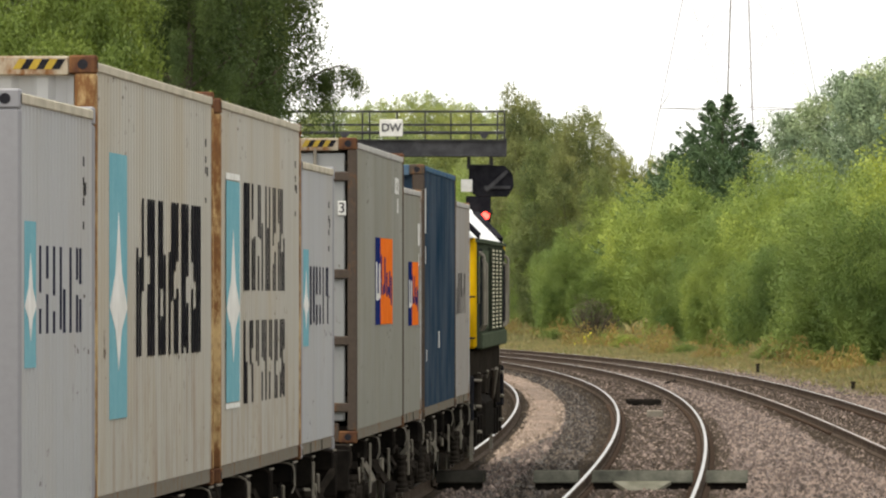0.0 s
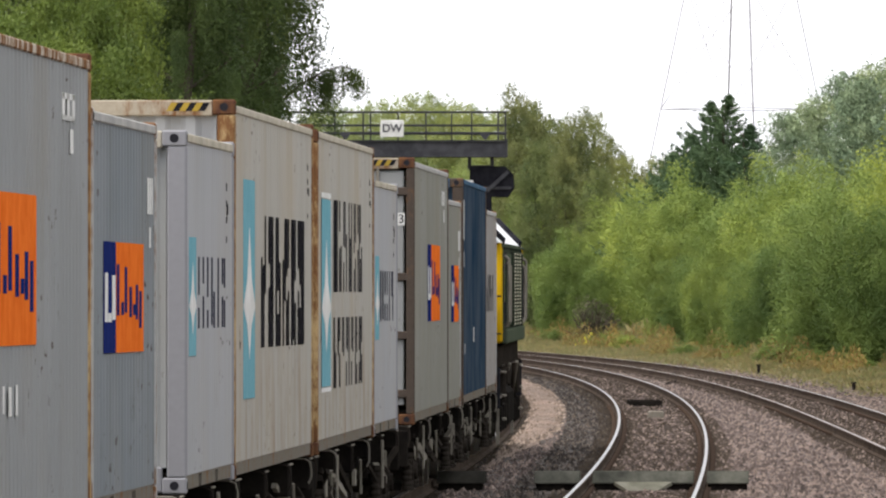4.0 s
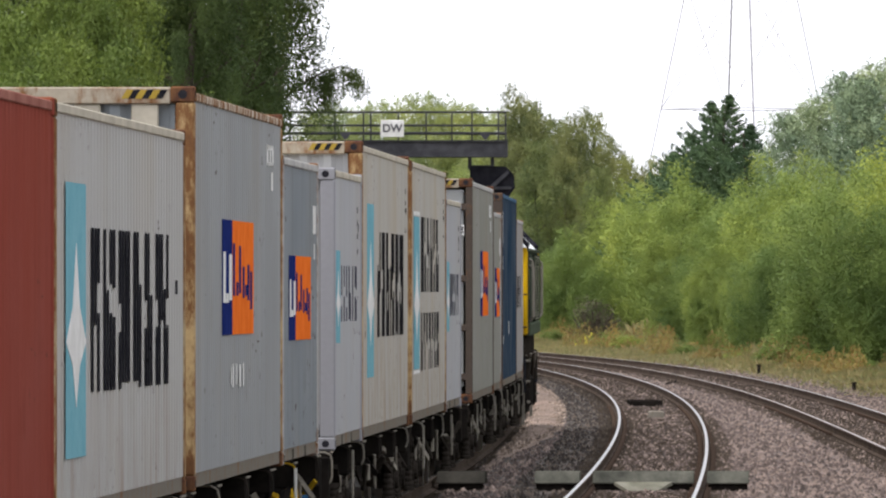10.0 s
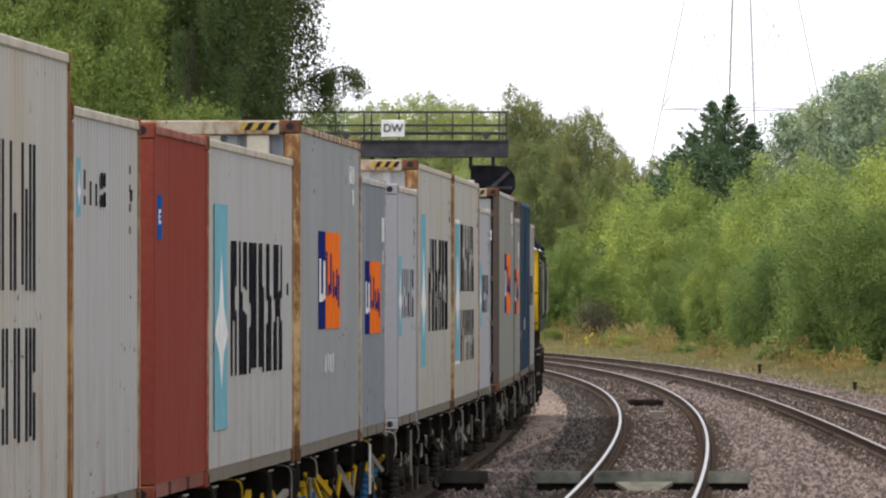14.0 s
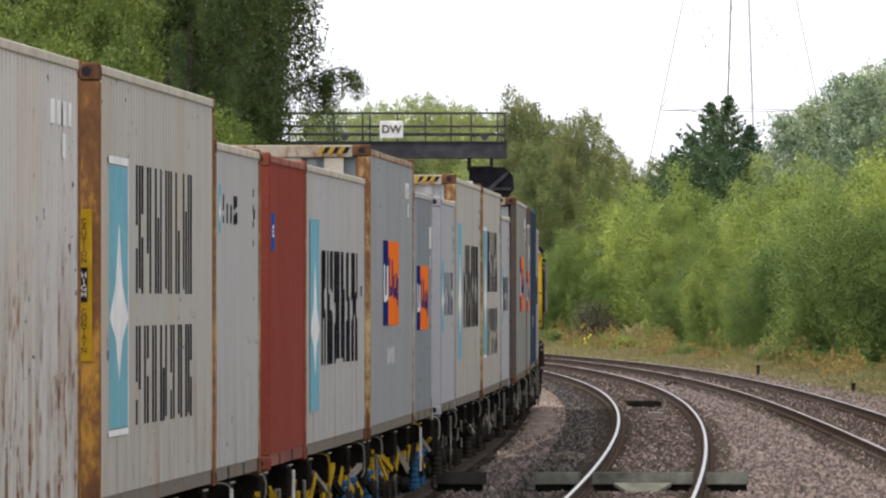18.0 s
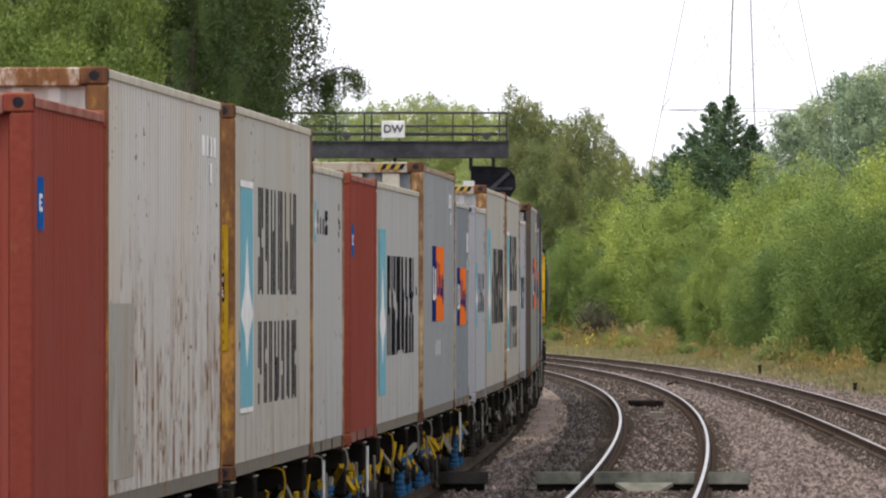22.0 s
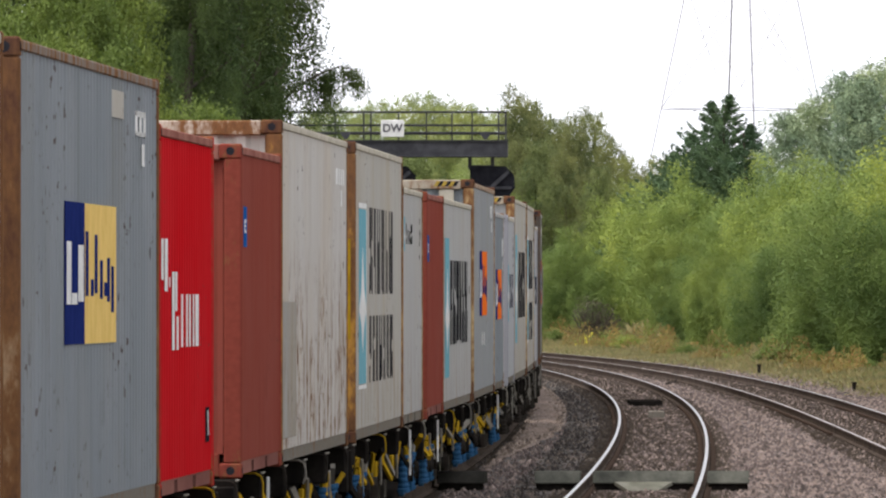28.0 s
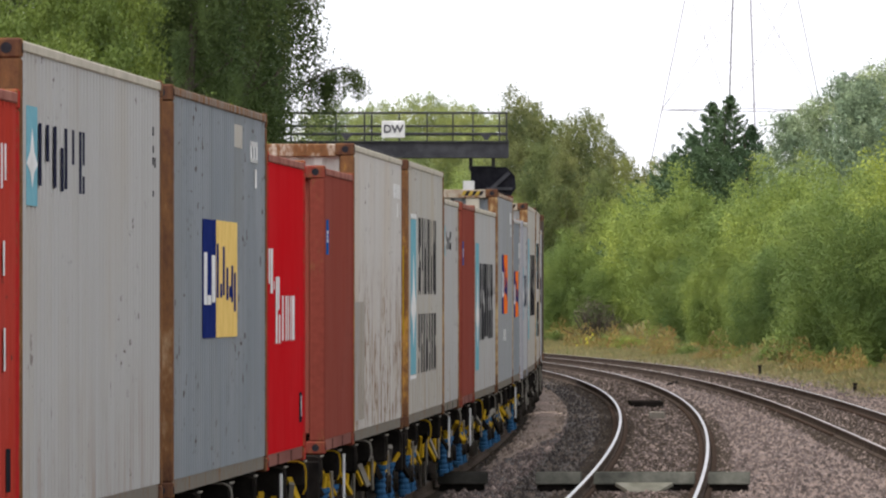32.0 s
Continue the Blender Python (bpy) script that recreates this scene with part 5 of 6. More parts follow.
            for f, a, b in ((0.02, 0.34, 0.8), (0.18, 0.34, 0.46), (0.3, 0.36, 0.78), (0.47, 0.32, 0.6), (0.6, 0.34, 0.44), (0.7, 0.3, 0.62), (0.83, 0.22, 0.56)):
                part("flag_bar", plates([(u + um + wo * f, u + um + wo * f + wo * 0.085, z0 + h * a, z0 + h * b)], 1.2135, 0.0028), M_NAVY, th)
        elif kind == "white":
            for a, b, c, d in v[0]:
                part("marking", plates([(u + a, u + b, c, d)]), M_WHITE, th, "white marking")
        elif kind == "dark":
            for a, b, c, d in v[0]:
                part("marking", plates([(u + a, u + b, c, d)]), M_BLACK, th, "dark marking")
        elif kind == "blue":
            for a, b, c, d in v[0]:
                pl = part("marking", plates([(u + a, u + b, c, d)]), M_SIGNBLUE, th, "small blue plate")
                w, h = b - a, d - c
                for f, g, p, q in ((0.25, 0.4, 0.35, 0.68), (0.4, 0.7, 0.6, 0.68), (0.4, 0.7, 0.35, 0.43), (0.2, 0.6, 0.49, 0.54)):
                    part("plate_bar", plates([(u + a + w * f, u + a + w * g, c + h * p, c + h * q)], 1.2125, 0.002), M_WHITE, pl)
        elif kind == "patch":
            a, b, c, d, mat = v
            part("repair_patch", plates([(u + a, u + b, c, d)], 1.2088, 0.0015), mat, th, "duller repair patch")
        elif kind == "caution":
            pl = part("warning_label", bbox(hw - 0.125, hw - 0.05, -hl - 0.003, -hl + 0.0035, 0.97, 1.95, 0.001), M_YELLOW, th, "worn yellow warning label with stacked letters")
            part("label_panel", bbox(hw - 0.125, hw - 0.08, -hl - 0.006, -hl - 0.0035, 1.35, 1.575, 0.001), M_BLACK, pl)
            for word, z, mat, lift in (("CAUTION", 1.745, M_BLACK, 0.0045), ("HIGH", 1.462, M_WHITE, 0.0075), ("CONTAIN", 1.165, M_BLACK, 0.0045)):
                lettering("\n".join(word), 0.052, Matrix.Translation((hw - 0.103, -hl - lift, z)) @ Matrix.Rotation(math.pi / 2, 4, "X"), mat, pl, 0.8)
        elif kind == "letter":
            a, z, size, body = v
            lettering(body, size, Matrix.Translation((1.2145, u + a, z)) @ Matrix(((0, 0, 1, 0), (1, 0, 0, 0), (0, 1, 0, 0), (0, 0, 0, 1))), M_WHITE, th)
        elif kind == "endplate":
            pl = part("number_plate", bbox(1.03, 1.11, -hl + 0.035, -hl + 0.049, 2.17, 2.31, 0.003), M_WHITE, th, "white plate with a black figure")
            fc = bpy.data.curves.new("figure", "FONT")
            fc.body, fc.size, fc.align_x, fc.align_y, fc.extrude = "3", 0.14, "CENTER", "CENTER", 0.003
            tx = new("figure", fc)
            tx.data.materials.append(M_BLACK)
            tx.parent = pl
            tx.matrix_local = Matrix.Translation((1.07, -hl + 0.032, 2.24)) @ Matrix.Rotation(math.pi / 2, 4, "X")
    return th


M_SIGNBLUE = simple("sign_blue", (0.012, 0.07, 0.25), (0.02, 0.12, 0.36), 0.5, 0, 4.0)
GREY = (0.423, 0.420, 0.402)
PALE = (0.401, 0.409, 0.418)
STEEL = (0.298, 0.310, 0.311)
BLUEGREY = (0.228, 0.252, 0.269)
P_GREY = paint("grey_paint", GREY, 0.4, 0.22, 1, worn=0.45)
P_GREYD = paint("warm_grey_paint", (0.3277, 0.3107, 0.2938), 0.15, 0.25, 12)
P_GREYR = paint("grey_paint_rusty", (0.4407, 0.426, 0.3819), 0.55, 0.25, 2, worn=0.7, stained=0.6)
P_PALE = paint("pale_grey_paint", PALE, 0.05, 0.14, 3)
P_STEEL = paint("steel_grey_paint", STEEL, 0.12, 0.22, 4)
P_OLIVE = paint("olive_grey_paint", (0.2622, 0.2622, 0.2294), 0.2, 0.3, 5)
P_SLATE = paint("slate_grey_paint", BLUEGREY, 0.2, 0.3, 6, chips=0.75)
P_BLUE = paint("deep_blue_paint", (0.01469, 0.04068, 0.07458), 0.15, 0.35, 7)
P_BROWN = paint("oxide_brown_paint", (0.2542, 0.06328, 0.0452), 0.1, 0.25, 8, fade=0.03, chips=0.1)
P_RED = paint("bright_red_paint", (0.5311, 0.0113, 0.01582), 0.08, 0.2, 9, fade=0.02, chips=0.1)
P_RED2 = paint("faded_red_paint", (0.4181, 0.04068, 0.02486), 0.2, 0.3, 10, fade=0.05)
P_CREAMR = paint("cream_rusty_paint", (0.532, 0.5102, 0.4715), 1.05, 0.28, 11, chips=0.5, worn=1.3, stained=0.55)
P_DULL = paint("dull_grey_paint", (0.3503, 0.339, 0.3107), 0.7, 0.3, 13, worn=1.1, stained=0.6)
F_RUST = rusty("rusty_frame", (0.339, 0.226, 0.1356), 0.72)
F_DKRUST = rusty("dark_rust_frame", (0.08475, 0.0678, 0.0565), 0.05)
F_ORANGE = rusty("orange_rust_frame", (0.5198, 0.3729, 0.1921), 0.45)
F_GOLD = rusty("yellow_rust_frame", (0.4746, 0.2486, 0.0565), 0.56)
F_GREY = rusty("grey_frame", (0.4068, 0.4068, 0.3955), 0.25)
# darker than the panels, to offset the sun on the posts
F_PALE = rusty("pale_frame", (0.2938, 0.2938, 0.3107), -0.2)
F_BROWN = rusty("brown_frame", (0.226, 0.05424, 0.03842), 0.05)
F_RED = rusty("red_frame", (0.4068, 0.02486, 0.02486), 0.2)
F_TAN = rusty("tan_frame", (0.4294, 0.339, 0.2034), 0.48)
# bottom rails: grime, plus the shade below the side sheet, in one colour
R_LOW = rusty("grimy_shaded_rail", (0.1921, 0.1751, 0.1469), 0.12)
R_DIRTYRED = simple("grimy_red_rail", (0.1633, 0.06723, 0.05763), (0.2689, 0.1249, 0.1009), 0.8, 0, 1.6, 0.3, (1, 0.1, 1))
R_PALE = simple("pale_top_rail", (0.3804, 0.3488, 0.2834), (0.5302, 0.4873, 0.3978), 0.6, 0, 2.0)
R_DIRTYH = rusty("grimy_header", (0.3729, 0.3277, 0.2599), 0.3)
R_GREY = simple("grey_rail", (0.339, 0.339, 0.3277), (0.4746, 0.4633, 0.4407), 0.6, 0, 2.0)
R_RUSTY = rusty("rusty_top_rail", (0.5424, 0.4972, 0.4181), 0.5)
R_DKRUST = rusty("dark_rusty_rail", (0.226, 0.1921, 0.1638), 0.4)
R_BROWN = simple("brown_rail", (0.226, 0.0904, 0.07345), (0.339, 0.1582, 0.1243), 0.6, 0, 2.0)
R_BLUE = simple("blue_rail", (0.0339, 0.0904, 0.1695), (0.113, 0.1695, 0.226), 0.6, 0, 2.0)

WM = ("white", [(9.9, 10.12, 2.47, 2.64), (10.3, 10.5, 2.47, 2.64), (10.7, 10.92, 2.47, 2.64), (9.9, 10.92, 2.6, 2.64), (9.9, 10.92, 2.47, 2.5), (10.55, 10.8, 2.27, 2.42)])
WM20 = ("white", [(5.2, 5.35, 1.95, 2.2), (5.42, 5.55, 1.95, 2.2), (5.62, 5.72, 1.95, 2.2), (5.4, 5.52, 1.72, 1.86)])
DM = ("dark", [(11.3, 11.42, 2.5, 2.56), (11.32, 11.42, 2.38, 2.43), (11.3, 11.4, 2.3, 2.35), (11.5, 11.6, 2.28, 2.35), (11.32, 11.42, 2.08, 2.12)])
DM20 = ("dark", [(5.12, 5.22, 2.2, 2.26), (5.12, 5.2, 2.08, 2.13), (5.3, 5.38, 2.02, 2.1), (5.12, 5.22, 1.95, 2.0), (5.12, 5.2, 1.8, 1.85)])

SPECS = [
    dict(len=20, h="low", label="warm grey steel container with small dark lettering", paint=P_GREYD, frame=F_GREY, rail=R_GREY, marks=[("bars", 0.6, 4.3, 1.14, 1.66, 1, 6)]),
    dict(len=40, h="high", label="deep blue steel container with a rusty end frame", paint=P_BLUE, frame=F_DKRUST, rail=R_BLUE, end=P_BLUE, marks=[("white", [(0.5, 0.75, 2.1, 2.62), (0.6, 0.75, 1.75, 1.95), (5.5, 5.8, 0.75, 0.95), (1.0, 1.15, 0.62, 0.75)])]),
    dict(len=20, h="low", label="steel grey container with a navy and orange panel", paint=P_OLIVE, frame=F_GREY, rail=R_GREY, marks=[("flag", 2.3, 3.35, 5.3, 1.05, 1.76, M_ORANGE), WM20]),
    dict(len=40, h="tall", label="olive grey container, pale doors, navy and orange panel", paint=P_OLIVE, frame=F_DKRUST, cast=F_RUST, rail=R_GREY, end=P_STEEL, door=True, hazard=True, marks=[("flag", 4.72, 5.97, 9.18, 1.09, 1.98, M_ORANGE), WM, ("endplate",)]),
    dict(len=20, h="low", label="pale grey container with a cyan square and dark lettering", paint=P_PALE, frame=F_PALE, rail=R_PALE, navy=True, marks=[("star", 0.45, 1.4, 0.94, 1.8), ("bars", 1.65, 5.1, 1.13, 1.65, 2, 6), DM20]),
    dict(len=40, h="high", label="pale grey container with cyan square and two rows of lettering", paint=P_GREYR, frame=F_ORANGE, rail=R_PALE, border=True, marks=[("star", 0.94, 2.75, 0.56, 2.28), ("bars", 3.38, 9.6, 1.43, 2.29, 3, 6), ("bars", 3.38, 9.6, 0.53, 1.19, 4, 7), DM]),
    dict(len=40, h="tall", label="warm grey container with hazard stripes and large dark lettering", paint=P_GREYR, frame=F_ORANGE, rail=R_PALE, hazard=True, end=P_PALE, marks=[("star", 1.3, 2.95, 0.57, 2.32), ("bars", 3.84, 10.8, 0.97, 2.05, 5, 6), DM]),
    # end wall in a darker paint, to offset the sun falling on it
    dict(len=20, h="low", label="clean pale grey container with cyan square and dark lettering", paint=P_PALE, frame=F_PALE, rail=R_PALE, end=P_STEEL, navy=True, marks=[("star", 0.46, 1.32, 0.95, 1.82), ("bars", 1.53, 5.02, 1.15, 1.68, 6, 6), DM20]),
    dict(len=20, h="low", label="slate grey container with a navy and orange panel", paint=P_SLATE, frame=F_GREY, rail=R_GREY, marks=[("flag", 1.1, 2.2, 4.8, 1.01, 1.74, M_ORANGE), WM20]),
    dict(len=40, h="tall", label="steel grey container with hazard stripes and orange panel", paint=P_STEEL, frame=F_ORANGE, rail=R_RUSTY, hazard=True, end=P_SLATE, ribs=True, marks=[("flag", 3.6, 4.95, 7.9, 1.09, 1.98, M_ORANGE), WM, ("white", [(4.75, 4.85, 0.7, 0.84), (5.0, 5.15, 0.68, 0.86), (5.5, 5.6, 0.7, 0.86), (5.9, 6.1, 0.68, 0.85), (6.4, 6.55, 0.68, 0.86)])]),
    dict(len=40, h="low", label="grey container with tall cyan square and large dark lettering", paint=P_GREY, frame=F_TAN, rail=R_PALE, marks=[("star", 0.95, 2.6, 0.37, 2.09), ("bars", 3.07, 10.5, 0.77, 1.82, 7, 6), ("dark", [(11.2, 11.4, 1.4, 1.5)])]),
    dict(len=20, h="low", label="oxide brown container with a small blue plate", paint=P_BROWN, low=R_DIRTYRED, frame=F_BROWN, rail=R_BROWN, marks=[("blue", [(0.45, 0.95, 1.78, 2.09)])]),
    dict(len=20, h="low", label="plain grey container with small lettering near the top", paint=P_GREY, frame=F_TAN, rail=R_PALE, marks=[("star", 0.5, 0.8, 1.88, 2.25), ("bars", 1.05, 3.0, 1.96, 2.18, 8, 4), DM20]),
    dict(len=40, h="high", label="rust-streaked pale container with two rows of dark lettering", paint=P_GREYR, frame=F_GOLD, rail=R_PALE, border=True, marks=[("caution",), ("star", 1.0, 2.75, 0.52, 2.25), ("bars", 3.5, 9.6, 1.41, 2.28, 9, 6), ("bars", 3.5, 9.6, 0.52, 1.19, 10, 7)]),
    dict(len=40, h="mid", label="cream white container heavily streaked with rust", paint=P_CREAMR, frame=F_GOLD, rail=R_PALE, header=R_RUSTY, end=P_CREAMR, marks=[("patch", 0.1, 2.6, 0.18, 1.34, P_DULL), ("white", [(9.9, 10.2, 2.44, 2.59), (10.4, 10.65, 2.44, 2.59), (10.85, 11.1, 2.44, 2.59), (11.3, 11.5, 2.44, 2.59), (10.8, 11.05, 2.24, 2.39)])]),
    dict(len=20, h="low", label="oxide brown container with a small blue plate", paint=P_BROWN, low=R_DIRTYRED, frame=F_BROWN, rail=R_BROWN, marks=[("blue", [(0.45, 0.95, 1.78, 2.1)])]),
    dict(len=20, h="low", label="bright red container with white lettering bars", paint=P_RED, low=R_DIRTYRED, frame=F_RED, rail=R_BROWN, marks=[("white", [(0.2, 0.5, 1.5, 1.79), (0.62, 0.92, 1.42, 1.79), (1.1, 1.2, 1.45, 1.52), (1.42, 1.66, 1.0, 1.56), (1.74, 1.95, 1.28, 1.56), (1.9, 2.1, 1.0, 1.24), (2.4, 2.6, 1.02, 1.4), (2.95, 3.12, 1.02, 1.4), (3.3, 3.45, 1.02, 1.4), (3.7, 3.85, 1.02, 1.4), (4.0, 4.36, 1.02, 1.4)]), ("dark", [(5.2, 5.62, 0.3, 0.56)]), ("letter", 5.41, 0.43, 0.27, "R")]),
    dict(len=40, h="high", label="slate blue-grey container with a navy and yellow panel", paint=P_SLATE, frame=F_RUST, rail=R_DKRUST, end=P_SLATE, marks=[("flag", 3.62, 5.28, 8.07, 1.08, 1.97, M_GOLD), WM, ("patch", 7.7, 8.8, 2.56, 2.74, P_GREYR)]),
    dict(len=40, h="high", label="plain grey container with small lettering near the top", paint=P_GREY, frame=F_RUST, rail=R_PALE, end=P_PALE, navy=True, marks=[("star", 0.5, 1.31, 1.92, 2.51), ("bars", 1.39, 5.14, 2.03, 2.42, 11, 6), DM]),
    dict(len=20, h="low", label="faded red container with pale lettering bars", paint=P_RED2, low=R_DIRTYRED, frame=F_RED, rail=R_BROWN, marks=[("white", [(4.6, 4.7, 2.0, 2.26), (4.85, 4.95, 2.0, 2.26), (5.1, 5.2, 2.05, 2.26), (5.0, 5.1, 1.5, 1.7), (5.05, 5.15, 0.95, 1.2)]), ("dark", [(5.2, 5.5, 0.25, 0.5)])]),
]
DECK = 1.0
GAP_IN = 0.08
GAPS = {2: 1.0, 4: 4.12, 6: 0.83, 8: 3.15, 10: 1.0, 12: 1.37, 14: 1.6, 16: 3.58, 18: 1.08}
CONTAINERS, CHAIN = [], []
_p = -0.3
for _i, _spec in enumerate(SPECS):
    CONTAINERS.append(build_container(_spec))
    _l = LEN[_spec["len"]]
    CHAIN.append((_p, _p + _l))
    _p += _l + (GAP_IN if _i % 2 == 0 else GAPS.get(_i + 1, 1.5))


# ---- container wagons ----
WHEEL_R = 0.42
WAGON_HALF = 6.75


def wheel_me():
    bm = bmesh.new()
    prof = ((0.075, 0.0), (0.075, 0.09), (0.035, 0.12), (0.02, 0.3), (0.05, 0.36), (0.065, WHEEL_R), (-0.065, WHEEL_R + 0.006), (-0.07, WHEEL_R + 0.028), (-0.085, WHEEL_R + 0.028), (-0.09, 0.34), (-0.03, 0.3), (-0.045, 0.12), (-0.08, 0.09), (-0.08, 0.0))
    seg = 28
    rings = []
    for x, r in prof:
        rings.append([bm.verts.new((x, r * math.cos(2 * math.pi * i / seg), r * math.sin(2 * math.pi * i / seg))) for i in range(seg)] if r > 0 else [bm.verts.new((x, 0, 0))])
    for a, b in zip(rings, rings[1:]):
        for i in range(seg):
            j = (i + 1) % seg
            if len(a) == 1:
                bm.faces.new((a[0], b[i], b[j]))
            elif len(b) == 1:
                bm.faces.new((a[i], a[j], b[0]))
            else:
                bm.faces.new((a[i], a[j], b[j], b[i]))
    bmesh.ops.recalc_face_normals(bm, faces=bm.faces)
    me = mesh_of("wheel", bm, M_WHEEL, M_TREAD)
    for p in me.polygons:
        c = p.center
        if abs(math.hypot(c.y, c.z) - WHEEL_R) < 0.02 and abs(c.x) < 0.06:
            p.material_index = 1
    return me


WHEEL_ME = wheel_me()
AXLES = []
M_REDP = simple("red_paint", (0.35, 0.03, 0.02), (0.5, 0.05, 0.03), 0.7, 0, 4.0)


def axle_under(parent, y, radius=WHEEL_R):
    bm = bmesh.new()
    beam(bm, (-0.98, 0, 0), (0.98, 0, 0), 0.16, sides=10)
    ax = part("axle", bm, M_WHEEL, parent)
    ax.location = (0, y, radius)
    k = radius / WHEEL_R
    for sx in (1, -1):
        w = new("wheel", WHEEL_ME)
        w.parent = ax
        w.matrix_local = Matrix.Translation((sx * 0.78, 0, 0)) @ Matrix.Rotation(0 if sx > 0 else math.pi, 4, "Z")
        w.scale = (1, k, k)
    AXLES.append((ax, y, radius))
    return ax


def bogie_frame_bm():
    bm = bmesh.new()
    for sx in (-1, 1):
        outline = ((-1.3, 0.62), (-1.3, 0.5), (-1.1, 0.42), (-0.55, 0.42), (-0.35, 0.34), (0.35, 0.34), (0.55, 0.42), (1.1, 0.42), (1.3, 0.5), (1.3, 0.62), (0.6, 0.68), (-0.6, 0.68))
        b2 = bmesh.new()
        prism(b2, outline, -0.045, 0.045)
        bmesh.ops.transform(b2, matrix=Matrix.Translation((sx * 1.0, 0, 0)) @ Matrix.Rotation(math.pi / 2, 4, "Z"), verts=b2.verts)
        me = bpy.data.meshes.new("tmp")
        b2.to_mesh(me)
        b2.free()
        bm.from_mesh(me)
        bpy.data.meshes.remove(me)
    box(bm, -0.95, 0.95, -0.18, 0.18, 0.45, 0.66)
    return bm


def lathe(profile, centre, seg=12):
    """A body of revolution about the upright through centre: profile of (radius, z)."""
    bm = bmesh.new()
    rings = [[bm.verts.new((centre[0] + r * math.cos(2 * math.pi * i / seg), centre[1] + r * math.sin(2 * math.pi * i / seg), z)) for i in range(seg)] for r, z in profile]
    for a, b in zip(rings, rings[1:]):
        for i in range(seg):
            j = (i + 1) % seg
            bm.faces.new((a[i], a[j], b[j], b[i]))
    bm.faces.new(list(reversed(rings[0])))
    bm.faces.new(rings[-1])
    return bm


def spring_bm(sx, y):
    prof = [(0.066, 0.2), (0.066, 0.24)]
    for k in range(5):
        z = 0.25 + 0.065 * k
        prof += [(0.05, z), (0.059, z + 0.012), (0.059, z + 0.034), (0.05, z + 0.046)]
    return lathe(prof + [(0.066, 0.58), (0.066, 0.62)], (sx * 1.12, y))


def axlebox_bm(sx, y):
    bm = bmesh.new()
    box(bm, sx * 1.09 - 0.1, sx * 1.09 + 0.1, y - 0.14, y + 0.14, 0.32, 0.54)
    beam(bm, (sx * 1.15, y, 0.42), (sx * 1.225, y, 0.42), 0.2, sides=12)
    return bm


